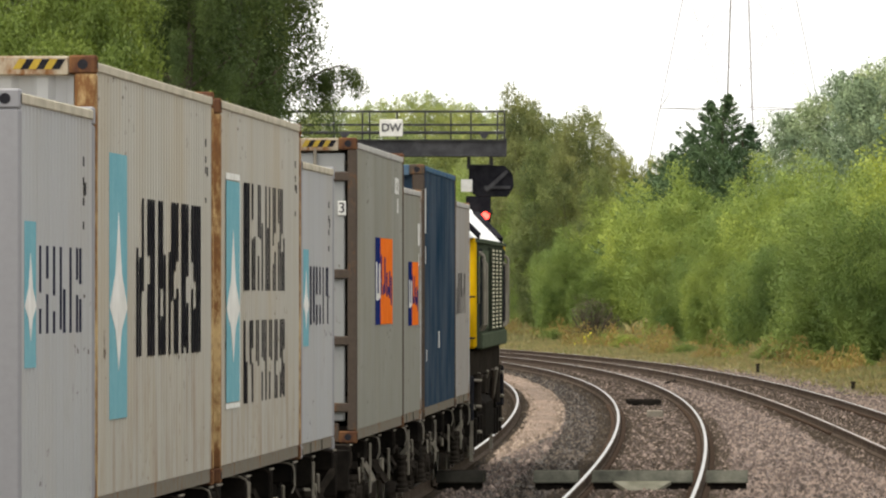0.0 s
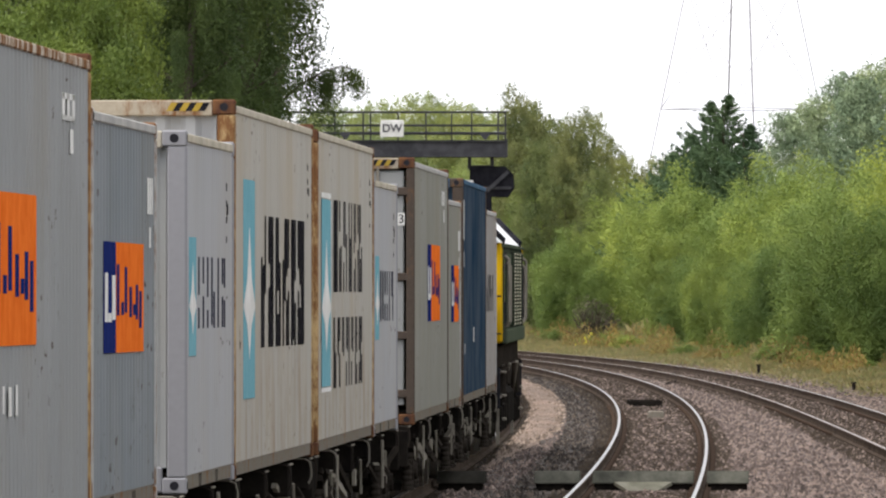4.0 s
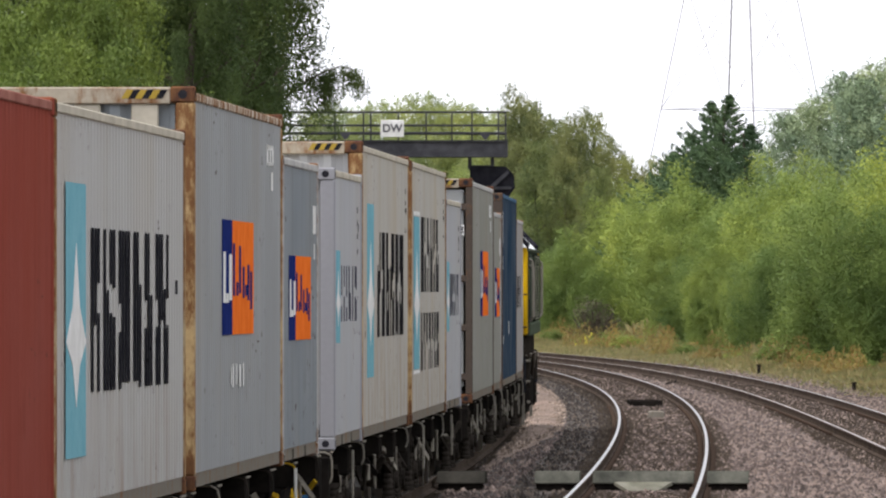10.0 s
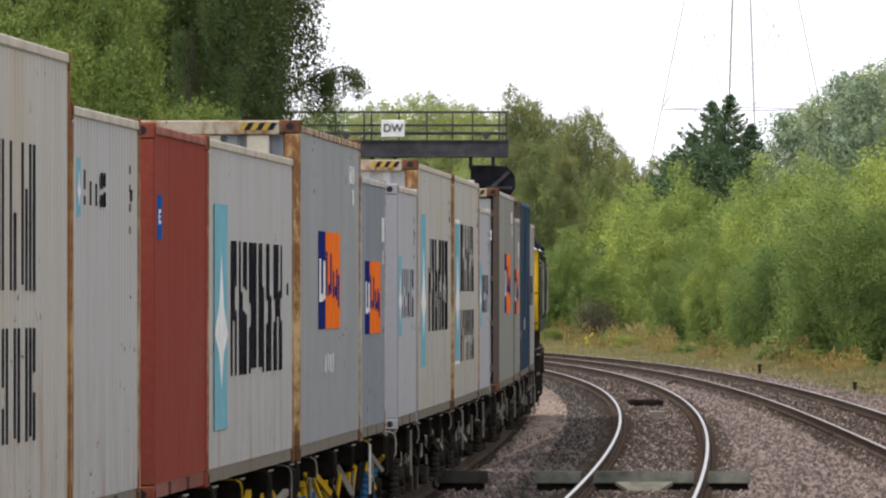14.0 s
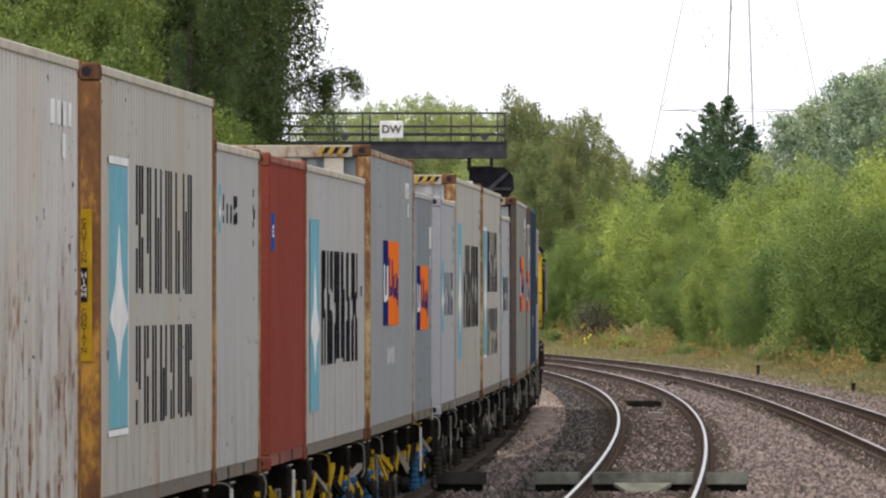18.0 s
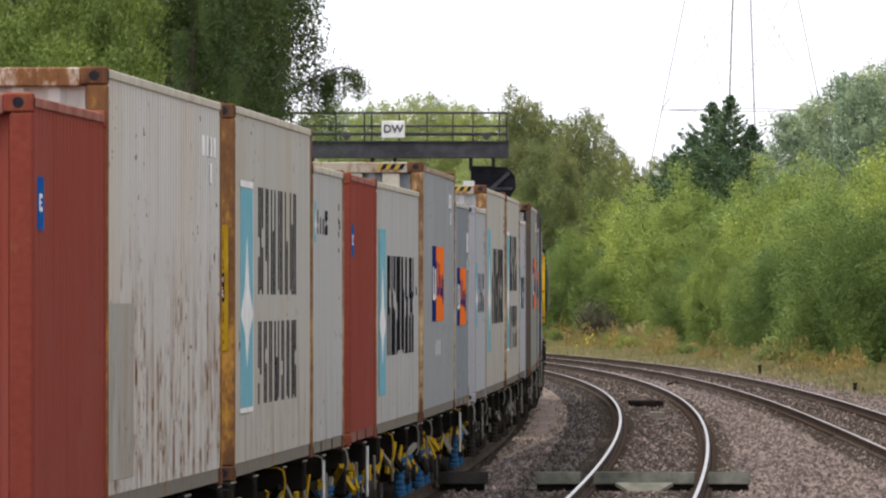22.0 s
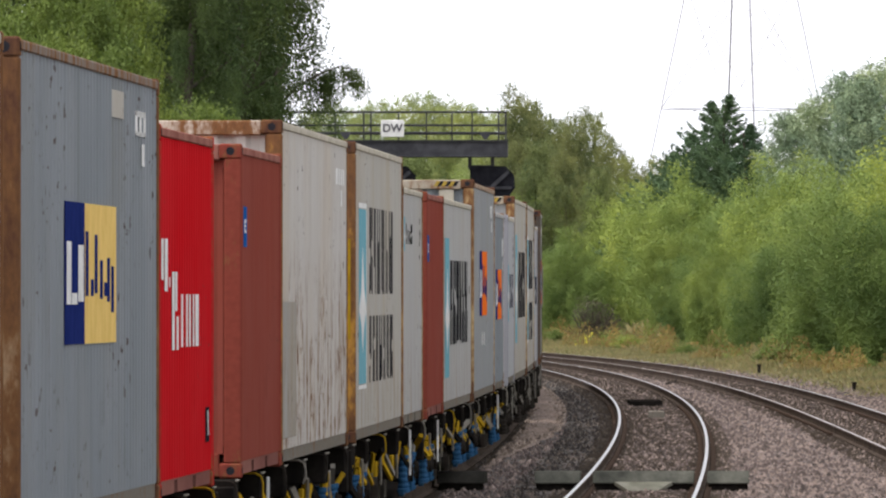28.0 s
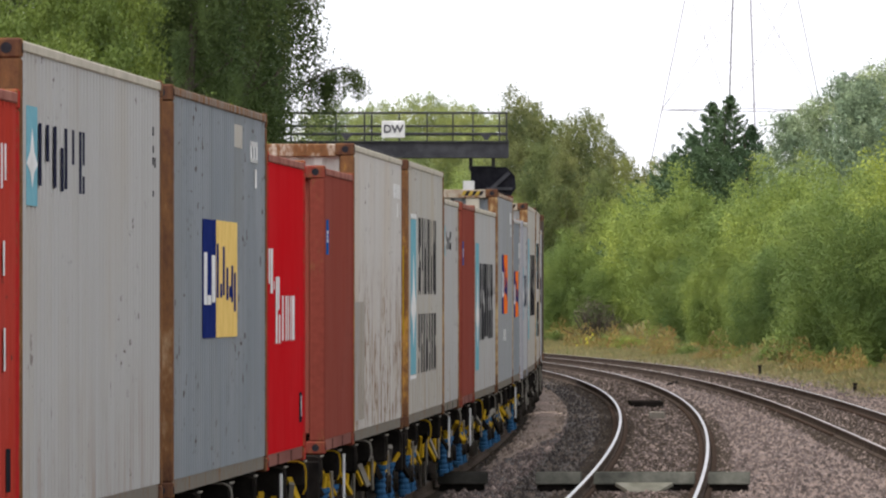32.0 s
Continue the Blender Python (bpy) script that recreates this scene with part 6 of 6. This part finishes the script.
def build_wagon(k, y_front, y_rear, inner_front, lively):
    """A low container flat. Local y runs forward; y_front and y_rear are the ends of its load."""
    th = thing("container_wagon", Matrix(), "dark grimy container flat wagon with blue springs and yellow levers" if lively else "dark grimy container flat wagon with pale brackets", "railway wagon", "wagons of the train")
    yf, yr = y_front + (0.35 if inner_front else 0.75), y_rear - (0.75 if inner_front else 0.35)
    for sx in (-1, 1):
        bm = bmesh.new()
        prism(bm, ((-0.1, 0.52), (0.1, 0.52), (0.1, 0.55), (0.02, 0.56), (0.02, 0.86), (0.1, 0.87), (0.1, 0.9), (-0.02, 0.9), (-0.02, 0.56), (-0.1, 0.55)), yr, yf)
        bmesh.ops.translate(bm, vec=(sx * 0.86, 0, 0), verts=bm.verts)
        part("side_sill", bm, M_UNDER, th)
    for y, s in ((yf, 1), (yr, -1)):
        part("headstock", bbox(-1.2, 1.2, y - 0.12, y + 0.12, 0.5, 0.9), M_UNDER, th)
    y, s = (yr, -1) if inner_front else (yf, 1)
    for sx in (-0.87, 0.87):
        bm = bmesh.new()
        beam(bm, (sx, y, 0.98 - 0.25), (sx, y + s * 0.5, 0.98 - 0.25), 0.17, sides=12)
        beam(bm, (sx, y + s * 0.5, 0.73), (sx, y + s * 0.56, 0.73), 0.42, sides=16)
        part("buffer", bm, M_UNDER, th)
    bm = bmesh.new()
    beam(bm, (0, y, 0.62), (0, y + s * 0.5, 0.58), 0.1)
    part("coupling_hook", bm, M_UNDER, th)
    part("centre_sill", bbox(-0.25, 0.25, yr, yf, 0.6, 0.88), M_UNDER, th)
    length = yf - yr
    n = 6
    r = random.Random(k)
    lever = M_YELLOW if lively else M_UNDER2
    for i in range(n):
        y = yr + 0.45 + (length - 0.9) * i / (n - 1) + (r.uniform(-0.5, 0.5) if 0 < i < n - 1 else 0)
        hb = r.uniform(0.14, 0.3)
        bm = bmesh.new()
        box(bm, -1.2, 1.2, y - hb, y + hb, r.uniform(0.66, 0.76), 0.95)
        bo = part("bolster", bevelled(bm, 0.015), M_UNDER, th)
        for sx in (1, -1):
            part("bolster_edge", bbox(sx * 1.204 - 0.008, sx * 1.204 + 0.008, y - hb, y + hb, 0.936, 0.95, 0.002), M_CREAM, bo, "pale edge")
            bm = bmesh.new()
            yp, zl = y - hb - 0.03, r.uniform(0.6, 0.74)
            pts = [(sx * 0.85, yp, 0.945), (sx * 1.15, yp, 0.941), (sx * 1.2, yp, 0.918), (sx * 1.215, yp, 0.855), (sx * 1.215, yp, zl + 0.06), (sx * 1.19, yp, zl)]
            for p0, p1 in zip(pts, pts[1:]):
                beam(bm, p0, p1, 0.016, sides=6)
            part("bent_pipe", bm, (M_CREAM, M_UNDER2, M_UNDER2, lever if lively else M_CREAM, M_UNDER2)[(i + k) % 5], bo, "bent pipe")
    # brake rigging along the sill, right side full, left side sparse
    m = 17 if lively else 12
    for i in range(m):
        y = yr + 0.9 + (length - 1.8) * (i + r.uniform(-0.3, 0.3)) / (m - 1)
        for sx in (1, -1):
            if sx < 0 and i % 3:
                continue
            z1 = r.uniform(0.68, 0.8)
            dy = r.choice((-1, 1, 1)) * r.choice((0.06, 0.1, 0.3, 0.55, 0.8))
            bm = bmesh.new()
            lean = r.choice((-0.18, -0.12, -0.15, 0.0, 0.0, 0.0, 0.1))
            beam(bm, (sx * (1.15 + lean / 2), y - dy / 2, z1), (sx * (1.12 - lean / 2), y + dy / 2, z1 - r.uniform(0.16, 0.3)), r.choice((0.022, 0.03, 0.045)), r.uniform(0.04, 0.06))
            part("brake_lever", bm, lever if i % 3 else M_CREAM if i % 2 else M_UNDER, th, "yellow lever" if lively and i % 3 else "")
            if i % 4 == 1:
                bm = bmesh.new()
                box(bm, sx * 1.15 - 0.02, sx * 1.15 + 0.02, y + 0.3, y + 0.55, 0.52, 0.68)
                part("label_plate", bevelled(bm, 0.006), M_YELLOW if lively else M_CREAM, th)
            if i % 4 == 2:
                bm = bmesh.new()
                beam(bm, (sx * 1.17, y, 0.76), (sx * 1.17, y + 0.12, 0.42), 0.035, sides=6)
                part("brake_rod", bm, M_REDP if i % 2 else M_CREAM, th)
    for i in range(4):
        y = yr + 5.2 + (length - 10.4) * i / 3
        bm = bmesh.new()
        beam(bm, (0.55, y - 0.5, 0.5), (0.55, y + 0.5, 0.5), 0.34, sides=14)
        part("air_tank", bm, M_UNDER, th)
    for bi, by in enumerate((WAGON_HALF, -WAGON_HALF)):
        bg = part("bogie", bogie_frame_bm(), M_UNDER, th)
        bg.location = (0, by, 0)
        for dy in (-0.9, 0.9):
            axle_under(bg, dy)
            for sx in (-1, 1):
                part("axle_box", axlebox_bm(sx, dy), M_UNDER2, bg)
                for ey in (-0.24, 0.24):
                    part("spring", spring_bm(sx, dy + ey), M_BLUE if lively else M_UNDER2, bg, "blue coil spring" if lively else "")
        for sx in (-1, 1):
            if bi == k % 2 or k < 3:
                y0 = -1.55 if bi == 0 else 1.55
                part("lamp_post", bbox(sx * 1.215 - 0.012, sx * 1.215 + 0.012, y0 - 0.03, y0 + 0.03, 0.4, 0.9, 0.004), M_WHITE if lively else M_CREAM, bg, "pale upright post")
            bm = bmesh.new()
            beam(bm, (sx * 1.14, -0.5, 0.72), (sx * 1.14, 0.45, 0.36), 0.06)
            part("brake_hanger", bm, lever, bg)
            if lively:
                part("damper", bbox(sx * 1.13 - 0.06, sx * 1.13 + 0.06, -0.12, 0.14, 0.2, 0.5), M_BLUE, bg, "blue damper box")
                part("guard_plate", bbox(sx * 1.1 - 0.03, sx * 1.1 + 0.03, -1.15, -0.85, 0.16, 0.36), M_BLUE, bg)
    return th


WAGONS = []
for _k in range(10):
    a, b = CHAIN[2 * _k][0], CHAIN[2 * _k + 1][1]
    mid = (a + b) / 2
    inner_front = _k % 2 == 1
    w = build_wagon(_k, mid - a, mid - b, inner_front, _k >= 4)
    WAGONS.append((w, mid))


# ---- locomotive at the head of the train ----


def build_loco():
    HL = 9.1
    th = thing("locomotive", Matrix(), "dark green diesel locomotive with yellow cab ends and white roof", "locomotive")
    bm = bmesh.new()
    prism(bm, ((-1.285, 1.66), (1.285, 1.66), (1.285, 3.0), (1.22, 3.14), (-1.22, 3.14), (-1.285, 3.0)), -HL + 0.6, HL - 0.6)
    part("body_side", bm, M_GREEN, th)
    bm = bmesh.new()
    prism(bm, ((1.25, 3.14), (0.755, 3.64), (0.3, 3.74), (-0.3, 3.74), (-0.755, 3.64), (-1.25, 3.14), (-1.1, 3.13), (1.1, 3.13)), -HL + 0.15, HL - 0.15)
    part("roof", bm, M_ROOF, th, "sloping roof with the sky's sheen painted white")
    for sx in (-1, 1):
        bm = bmesh.new()
        beam(bm, (sx * 1.28, -HL + 0.3, 3.1), (sx * 1.28, HL - 0.3, 3.1), 0.03, 0.04)
        part("gutter", bm, M_SILL, th)
        part("solebar", bbox(sx * 1.1 - 0.09, sx * 1.1 + 0.09, -HL + 0.2, HL - 0.2, 1.25, 1.62, 0.02), M_UNDER2, th)
        part("sill_band", bbox(min(sx * 1.2, sx * 1.31), max(sx * 1.2, sx * 1.31), -6.2, HL - 0.6, 1.63, 1.85, 0.02), M_SILL, th, "pale green sill")
    part("footplate", bbox(-0.95, 0.95, -HL + 0.1, HL - 0.1, 1.05, 1.64, 0.02), M_UNDER, th)
    for s in (-1, 1):
        def span(lo, hi):
            return min(s * lo, s * hi), max(s * lo, s * hi)

        bm = bmesh.new()
        prof = ((HL - 0.6, 1.66), (HL, 1.66), (HL + 0.02, 2.15), (HL - 0.3, 3.12), (HL - 0.6, 3.14))
        a = [bm.verts.new((-1.275, s * y, z)) for y, z in prof]
        b = [bm.verts.new((1.275, s * y, z)) for y, z in prof]
        for i in range(5):
            j = (i + 1) % 5
            bm.faces.new((a[i], a[j], b[j], b[i]))
        bm.faces.new(a)
        bm.faces.new(b)
        cab = part("cab", bevelled(bm, 0.03), M_CABYELLOW, th, "yellow cab end")
        for z in (2.2, 2.75):
            bm = bmesh.new()
            beam(bm, (-1.27, s * (HL + 0.03), z - 0.4), (1.27, s * (HL + 0.03), z - 0.4), 0.025, sides=6)
            part("panel_seam", bm, M_BLACK, cab)
        for x0, x1 in ((-1.05, -0.1), (0.1, 1.05)):
            bm = bmesh.new()
            n2 = Vector((0, s * 0.95, 0.31))
            q = [(x0, s * (HL - 0.05), 2.36), (x1, s * (HL - 0.05), 2.36), (x1 * 0.97, s * (HL - 0.23), 2.92), (x0 * 0.97, s * (HL - 0.23), 2.92)]
            v = [bm.verts.new(Vector(p)) for p in q] + [bm.verts.new(Vector(p) + n2 * 0.03) for p in q]
            for f in ((0, 1, 2, 3), (4, 5, 6, 7), (0, 1, 5, 4), (1, 2, 6, 5), (2, 3, 7, 6), (3, 0, 4, 7)):
                bm.faces.new([v[i] for i in f])
            part("windscreen", bm, M_GLASS, cab)
        for sx in (-1, 1):
            xi, xo = min(sx * 1.27, sx * 1.295), max(sx * 1.27, sx * 1.295)
            part("cab_window", bbox(xi, xo, *span(HL - 0.75, HL - 1.55), 2.25, 2.95, 0.006), M_GLASS, cab)
            part("cab_door", bbox(xi, xo, *span(HL - 1.8, HL - 2.6), 1.9, 3.0, 0.006), M_BLACK, cab)
            for y in (HL - 1.65, HL - 3.0):
                bm = bmesh.new()
                top = 2.95 if y > HL - 2 else 2.85
                pts = [(sx * 1.285, s * (y - 0.05), top), (sx * 1.35, s * y, top - 0.06), (sx * 1.35, s * y, 1.98), (sx * 1.3, s * (y - 0.05), 1.9)]
                for p0, p1 in zip(pts, pts[1:]):
                    beam(bm, p0, p1, 0.045, sides=8)
                part("handrail", bm, M_CREAM, th)
            bm = bmesh.new()
            beam(bm, (sx * 0.87, s * HL, 0.95), (sx * 0.87, s * (HL + 0.4), 0.95), 0.2, sides=12)
            beam(bm, (sx * 0.87, s * (HL + 0.4), 0.95), (sx * 0.87, s * (HL + 0.46), 0.95), 0.46, sides=18)
            part("buffer", bm, M_BLACK, th)
            bm = bmesh.new()
            beam(bm, (sx * 0.85, s * HL, 1.95), (sx * 0.85, s * (HL + 0.05), 1.95), 0.2, sides=16)
            part("headlight", bm, M_CREAM, th)
            for z in (0.5, 0.85, 1.2):
                part("cab_step", bbox(sx * 1.2 - 0.1, sx * 1.2 + 0.1, *span(HL - 2.0, HL - 2.5), z, z + 0.04), M_CREAM, th)
            bm = bmesh.new()
            beam(bm, (sx * 1.24, s * (HL - 2.2), 3.16), (sx * 0.86, s * (HL - 1.6), 3.55), 0.1)
            part("roof_strip", bm, M_BLACK, th)
        part("buffer_beam", bbox(-1.25, 1.25, *span(HL - 0.2, HL + 0.01), 0.7, 1.3, 0.02), M_BLACK, th)
    # body side: louvred doors, a cream lattice over the radiator, dark openings
    for sx in (-1, 1):
        def flat(y0, y1, z0, z1, lo, hi):
            lo, hi = lo - 0.035, hi - 0.035
            return bbox(min(sx * lo, sx * hi), max(sx * lo, sx * hi), y0, y1, z0, z1, 0.004)

        part("equipment_door", flat(-6.0, -4.4, 1.9, 2.98, 1.318, 1.332), M_SILL, th)
        part("equipment_door", flat(-4.25, -2.6, 1.9, 2.98, 1.318, 1.332), M_SILL, th)
        part("air_intake", flat(4.9, 8.0, 1.9, 2.8, 1.318, 1.336), M_BLACK, th)
        gr = part("grille", flat(-2.2, 4.4, 1.87, 3.03, 1.318, 1.33), M_BLACK, th)
        for i in range(21):
            z = 1.91 + 0.054 * i
            part("slat", flat(-2.15, 4.35, z - 0.015, z + 0.015, 1.33, 1.36), M_SLAT, gr)
        for i in range(4):
            y = -2.2 + 2.2 * i
            part("upright", flat(y - 0.13, y + 0.13, 1.87, 3.03, 1.33, 1.374), M_GREEN, gr)
    # pipes and boxes hung along the underframe
    r = random.Random(77)
    for sx in (-1, 1):
        for i in range(14):
            y = -HL + 0.9 + (2 * HL - 1.8) * i / 13 + r.uniform(-0.3, 0.3)
            bm = bmesh.new()
            beam(bm, (sx * (1.18 + r.uniform(-0.08, 0.1)), y, 1.3), (sx * (1.14 + r.uniform(-0.12, 0.12)), y + r.uniform(-0.4, 0.4), r.uniform(0.75, 1.0)), r.uniform(0.03, 0.07), sides=6)
            part("hanging_pipe", bm, (M_CREAM, M_UNDER2, M_WHEEL)[i % 3], th)
            if i % 3 == 0:
                part("equipment_box", bbox(sx * 1.13 - 0.09, sx * 1.13 + 0.09, y - 0.3, y + 0.3, 0.98, 1.25, 0.02), M_UNDER2, th)
    part("fuel_tank", bbox(-1.25, 1.25, -2.6, 2.6, 0.28, 0.98, 0.12), M_UNDER, th)
    bm = bmesh.new()
    box(bm, -0.5, 0.5, -5.2, -3.6, 3.72, 3.84)
    part("exhaust_hatch", bevelled(bm, 0.03), M_UNDER, th)
    for by in (-LOCO_HALF, LOCO_HALF):
        bm = bmesh.new()
        for sx in (-1, 1):
            box(bm, sx * 1.1 - 0.06, sx * 1.1 + 0.06, -2.6, 2.6, 0.55, 0.82)
            for y in (-1.8, 0.0, 1.8):
                box(bm, sx * 1.16 - 0.09, sx * 1.16 + 0.09, y - 0.22, y + 0.22, 0.34, 0.72)
                for dy in (-0.38, 0.38):
                    beam(bm, (sx * 1.14, y + dy, 0.38), (sx * 1.14, y + dy, 0.72), 0.15, sides=10)
            beam(bm, (sx * 1.2, -1.6, 0.9), (sx * 1.2, -0.4, 0.6), 0.07)
        box(bm, -1.0, 1.0, -0.4, 0.4, 0.5, 0.95)
        bg = part("bogie", bevelled(bm, 0.012), M_UNDER, th)
        bg.location = (0, by, 0)
        for y in (-1.8, 0.0, 1.8):
            axle_under(bg, y, 0.53)
        for sx in (-1, 1):
            part("sand_pipe", bbox(sx * 1.2 - 0.025, sx * 1.2 + 0.025, -2.72, -2.66, 0.15, 0.85, 0.004), M_CREAM, bg)
            bm = bmesh.new()
            beam(bm, (sx * 1.24, -1.2, 1.3), (sx * 1.24, -1.2, 0.8), 0.12, sides=10)
            part("damper", bm, M_UNDER2, bg)
    return th


LOCO_HALF = 5.7
M_SLAT = simple("grille_slat", (0.42, 0.41, 0.3), (0.6, 0.58, 0.45), 0.6, 0.0, 4.0)
M_SILL = simple("sill_green", (0.06, 0.078, 0.054), (0.102, 0.12, 0.084), 0.6, 0, 3.0)
LOCO = build_loco()
LOCO_MID = -(9.56 + 0.6)


# ---- the pieces of the tracks: sleepers and rail clips ----
def build_sleepers():
    sl, cl = sleeper_mesh(), clip_mesh()
    for (tr, s0, s1, off) in (T_LEFT, T_MID, T_RIGHT):
        d = s0
        while d < s1:
            o = off(d)
            m = Matrix.Translation(at_line(d, o)) @ Matrix.Rotation(-math.atan(line_h(d)), 4, "Z")
            ob = new("sleeper", sl)
            ob.parent = tr
            ob.matrix_local = m
            if off is not T_LEFT[3] and d < 230:
                for sx in (-RAIL_C, RAIL_C):
                    c = new("rail_clip", cl)
                    c.parent = ob
                    c.location = (sx, 0, 0)
            d += 0.68
        # the sleepers farther off, in one piece
        vs, fs = [], []
        far = [-238 + 0.68 * i for i in range(int((s0 + 238) / 0.68))] + [s1 + 0.68 * i for i in range(int((468 - s1) / 0.68))]
        for d in far:
            m = Matrix.Translation(at_line(d, off(d))) @ Matrix.Rotation(-math.atan(line_h(d)), 4, "Z")
            b = len(vs)
            vs += [tuple(m @ Vector((x, y, z))) for x in (-1.25, 1.25) for y in (-0.13, 0.13) for z in (-0.34, -0.16)]
            fs += [tuple(b + i for i in q) for q in ((0, 1, 3, 2), (4, 6, 7, 5), (0, 4, 5, 1), (2, 3, 7, 6), (0, 2, 6, 4), (1, 5, 7, 3))]
        rest = part("far_sleepers", from_np("far_sleepers", vs, fs, [M_SLEEPER]), None, tr)
        rest["kind"] = "stuff"


build_sleepers()


# ---- what moves: the whole train rolls away round the bend ----
def motions():
    times = [0.5 * i for i in range(65)]

    def rows_of(back, half, local=None):
        rows = []
        for t in times:
            m = vehicle_pose(train_s(t) - back, half)
            rows.append((t, m @ local if local is not None else m))
        return rows

    walk(LOCO, rows_of(LOCO_MID, LOCO_HALF))
    for k, (w, mid) in enumerate(WAGONS):
        walk(w, rows_of(mid, WAGON_HALF))
        for c in (2 * k, 2 * k + 1):
            a, b = CHAIN[c]
            walk(CONTAINERS[c], rows_of(mid, WAGON_HALF, Matrix.Translation((0.03 if c == 3 else 0.0, mid - (a + b) / 2, DECK))))
    roll = [i / 6 for i in range(193)]
    s_roll = [train_s(t) for t in roll]
    for ax, y, r in AXLES:
        walk(ax, [(t, Matrix.Translation((0, y, r)) @ Matrix.Rotation(-(s - s_roll[0]) / r, 4, "X")) for t, s in zip(roll, s_roll)])


motions()
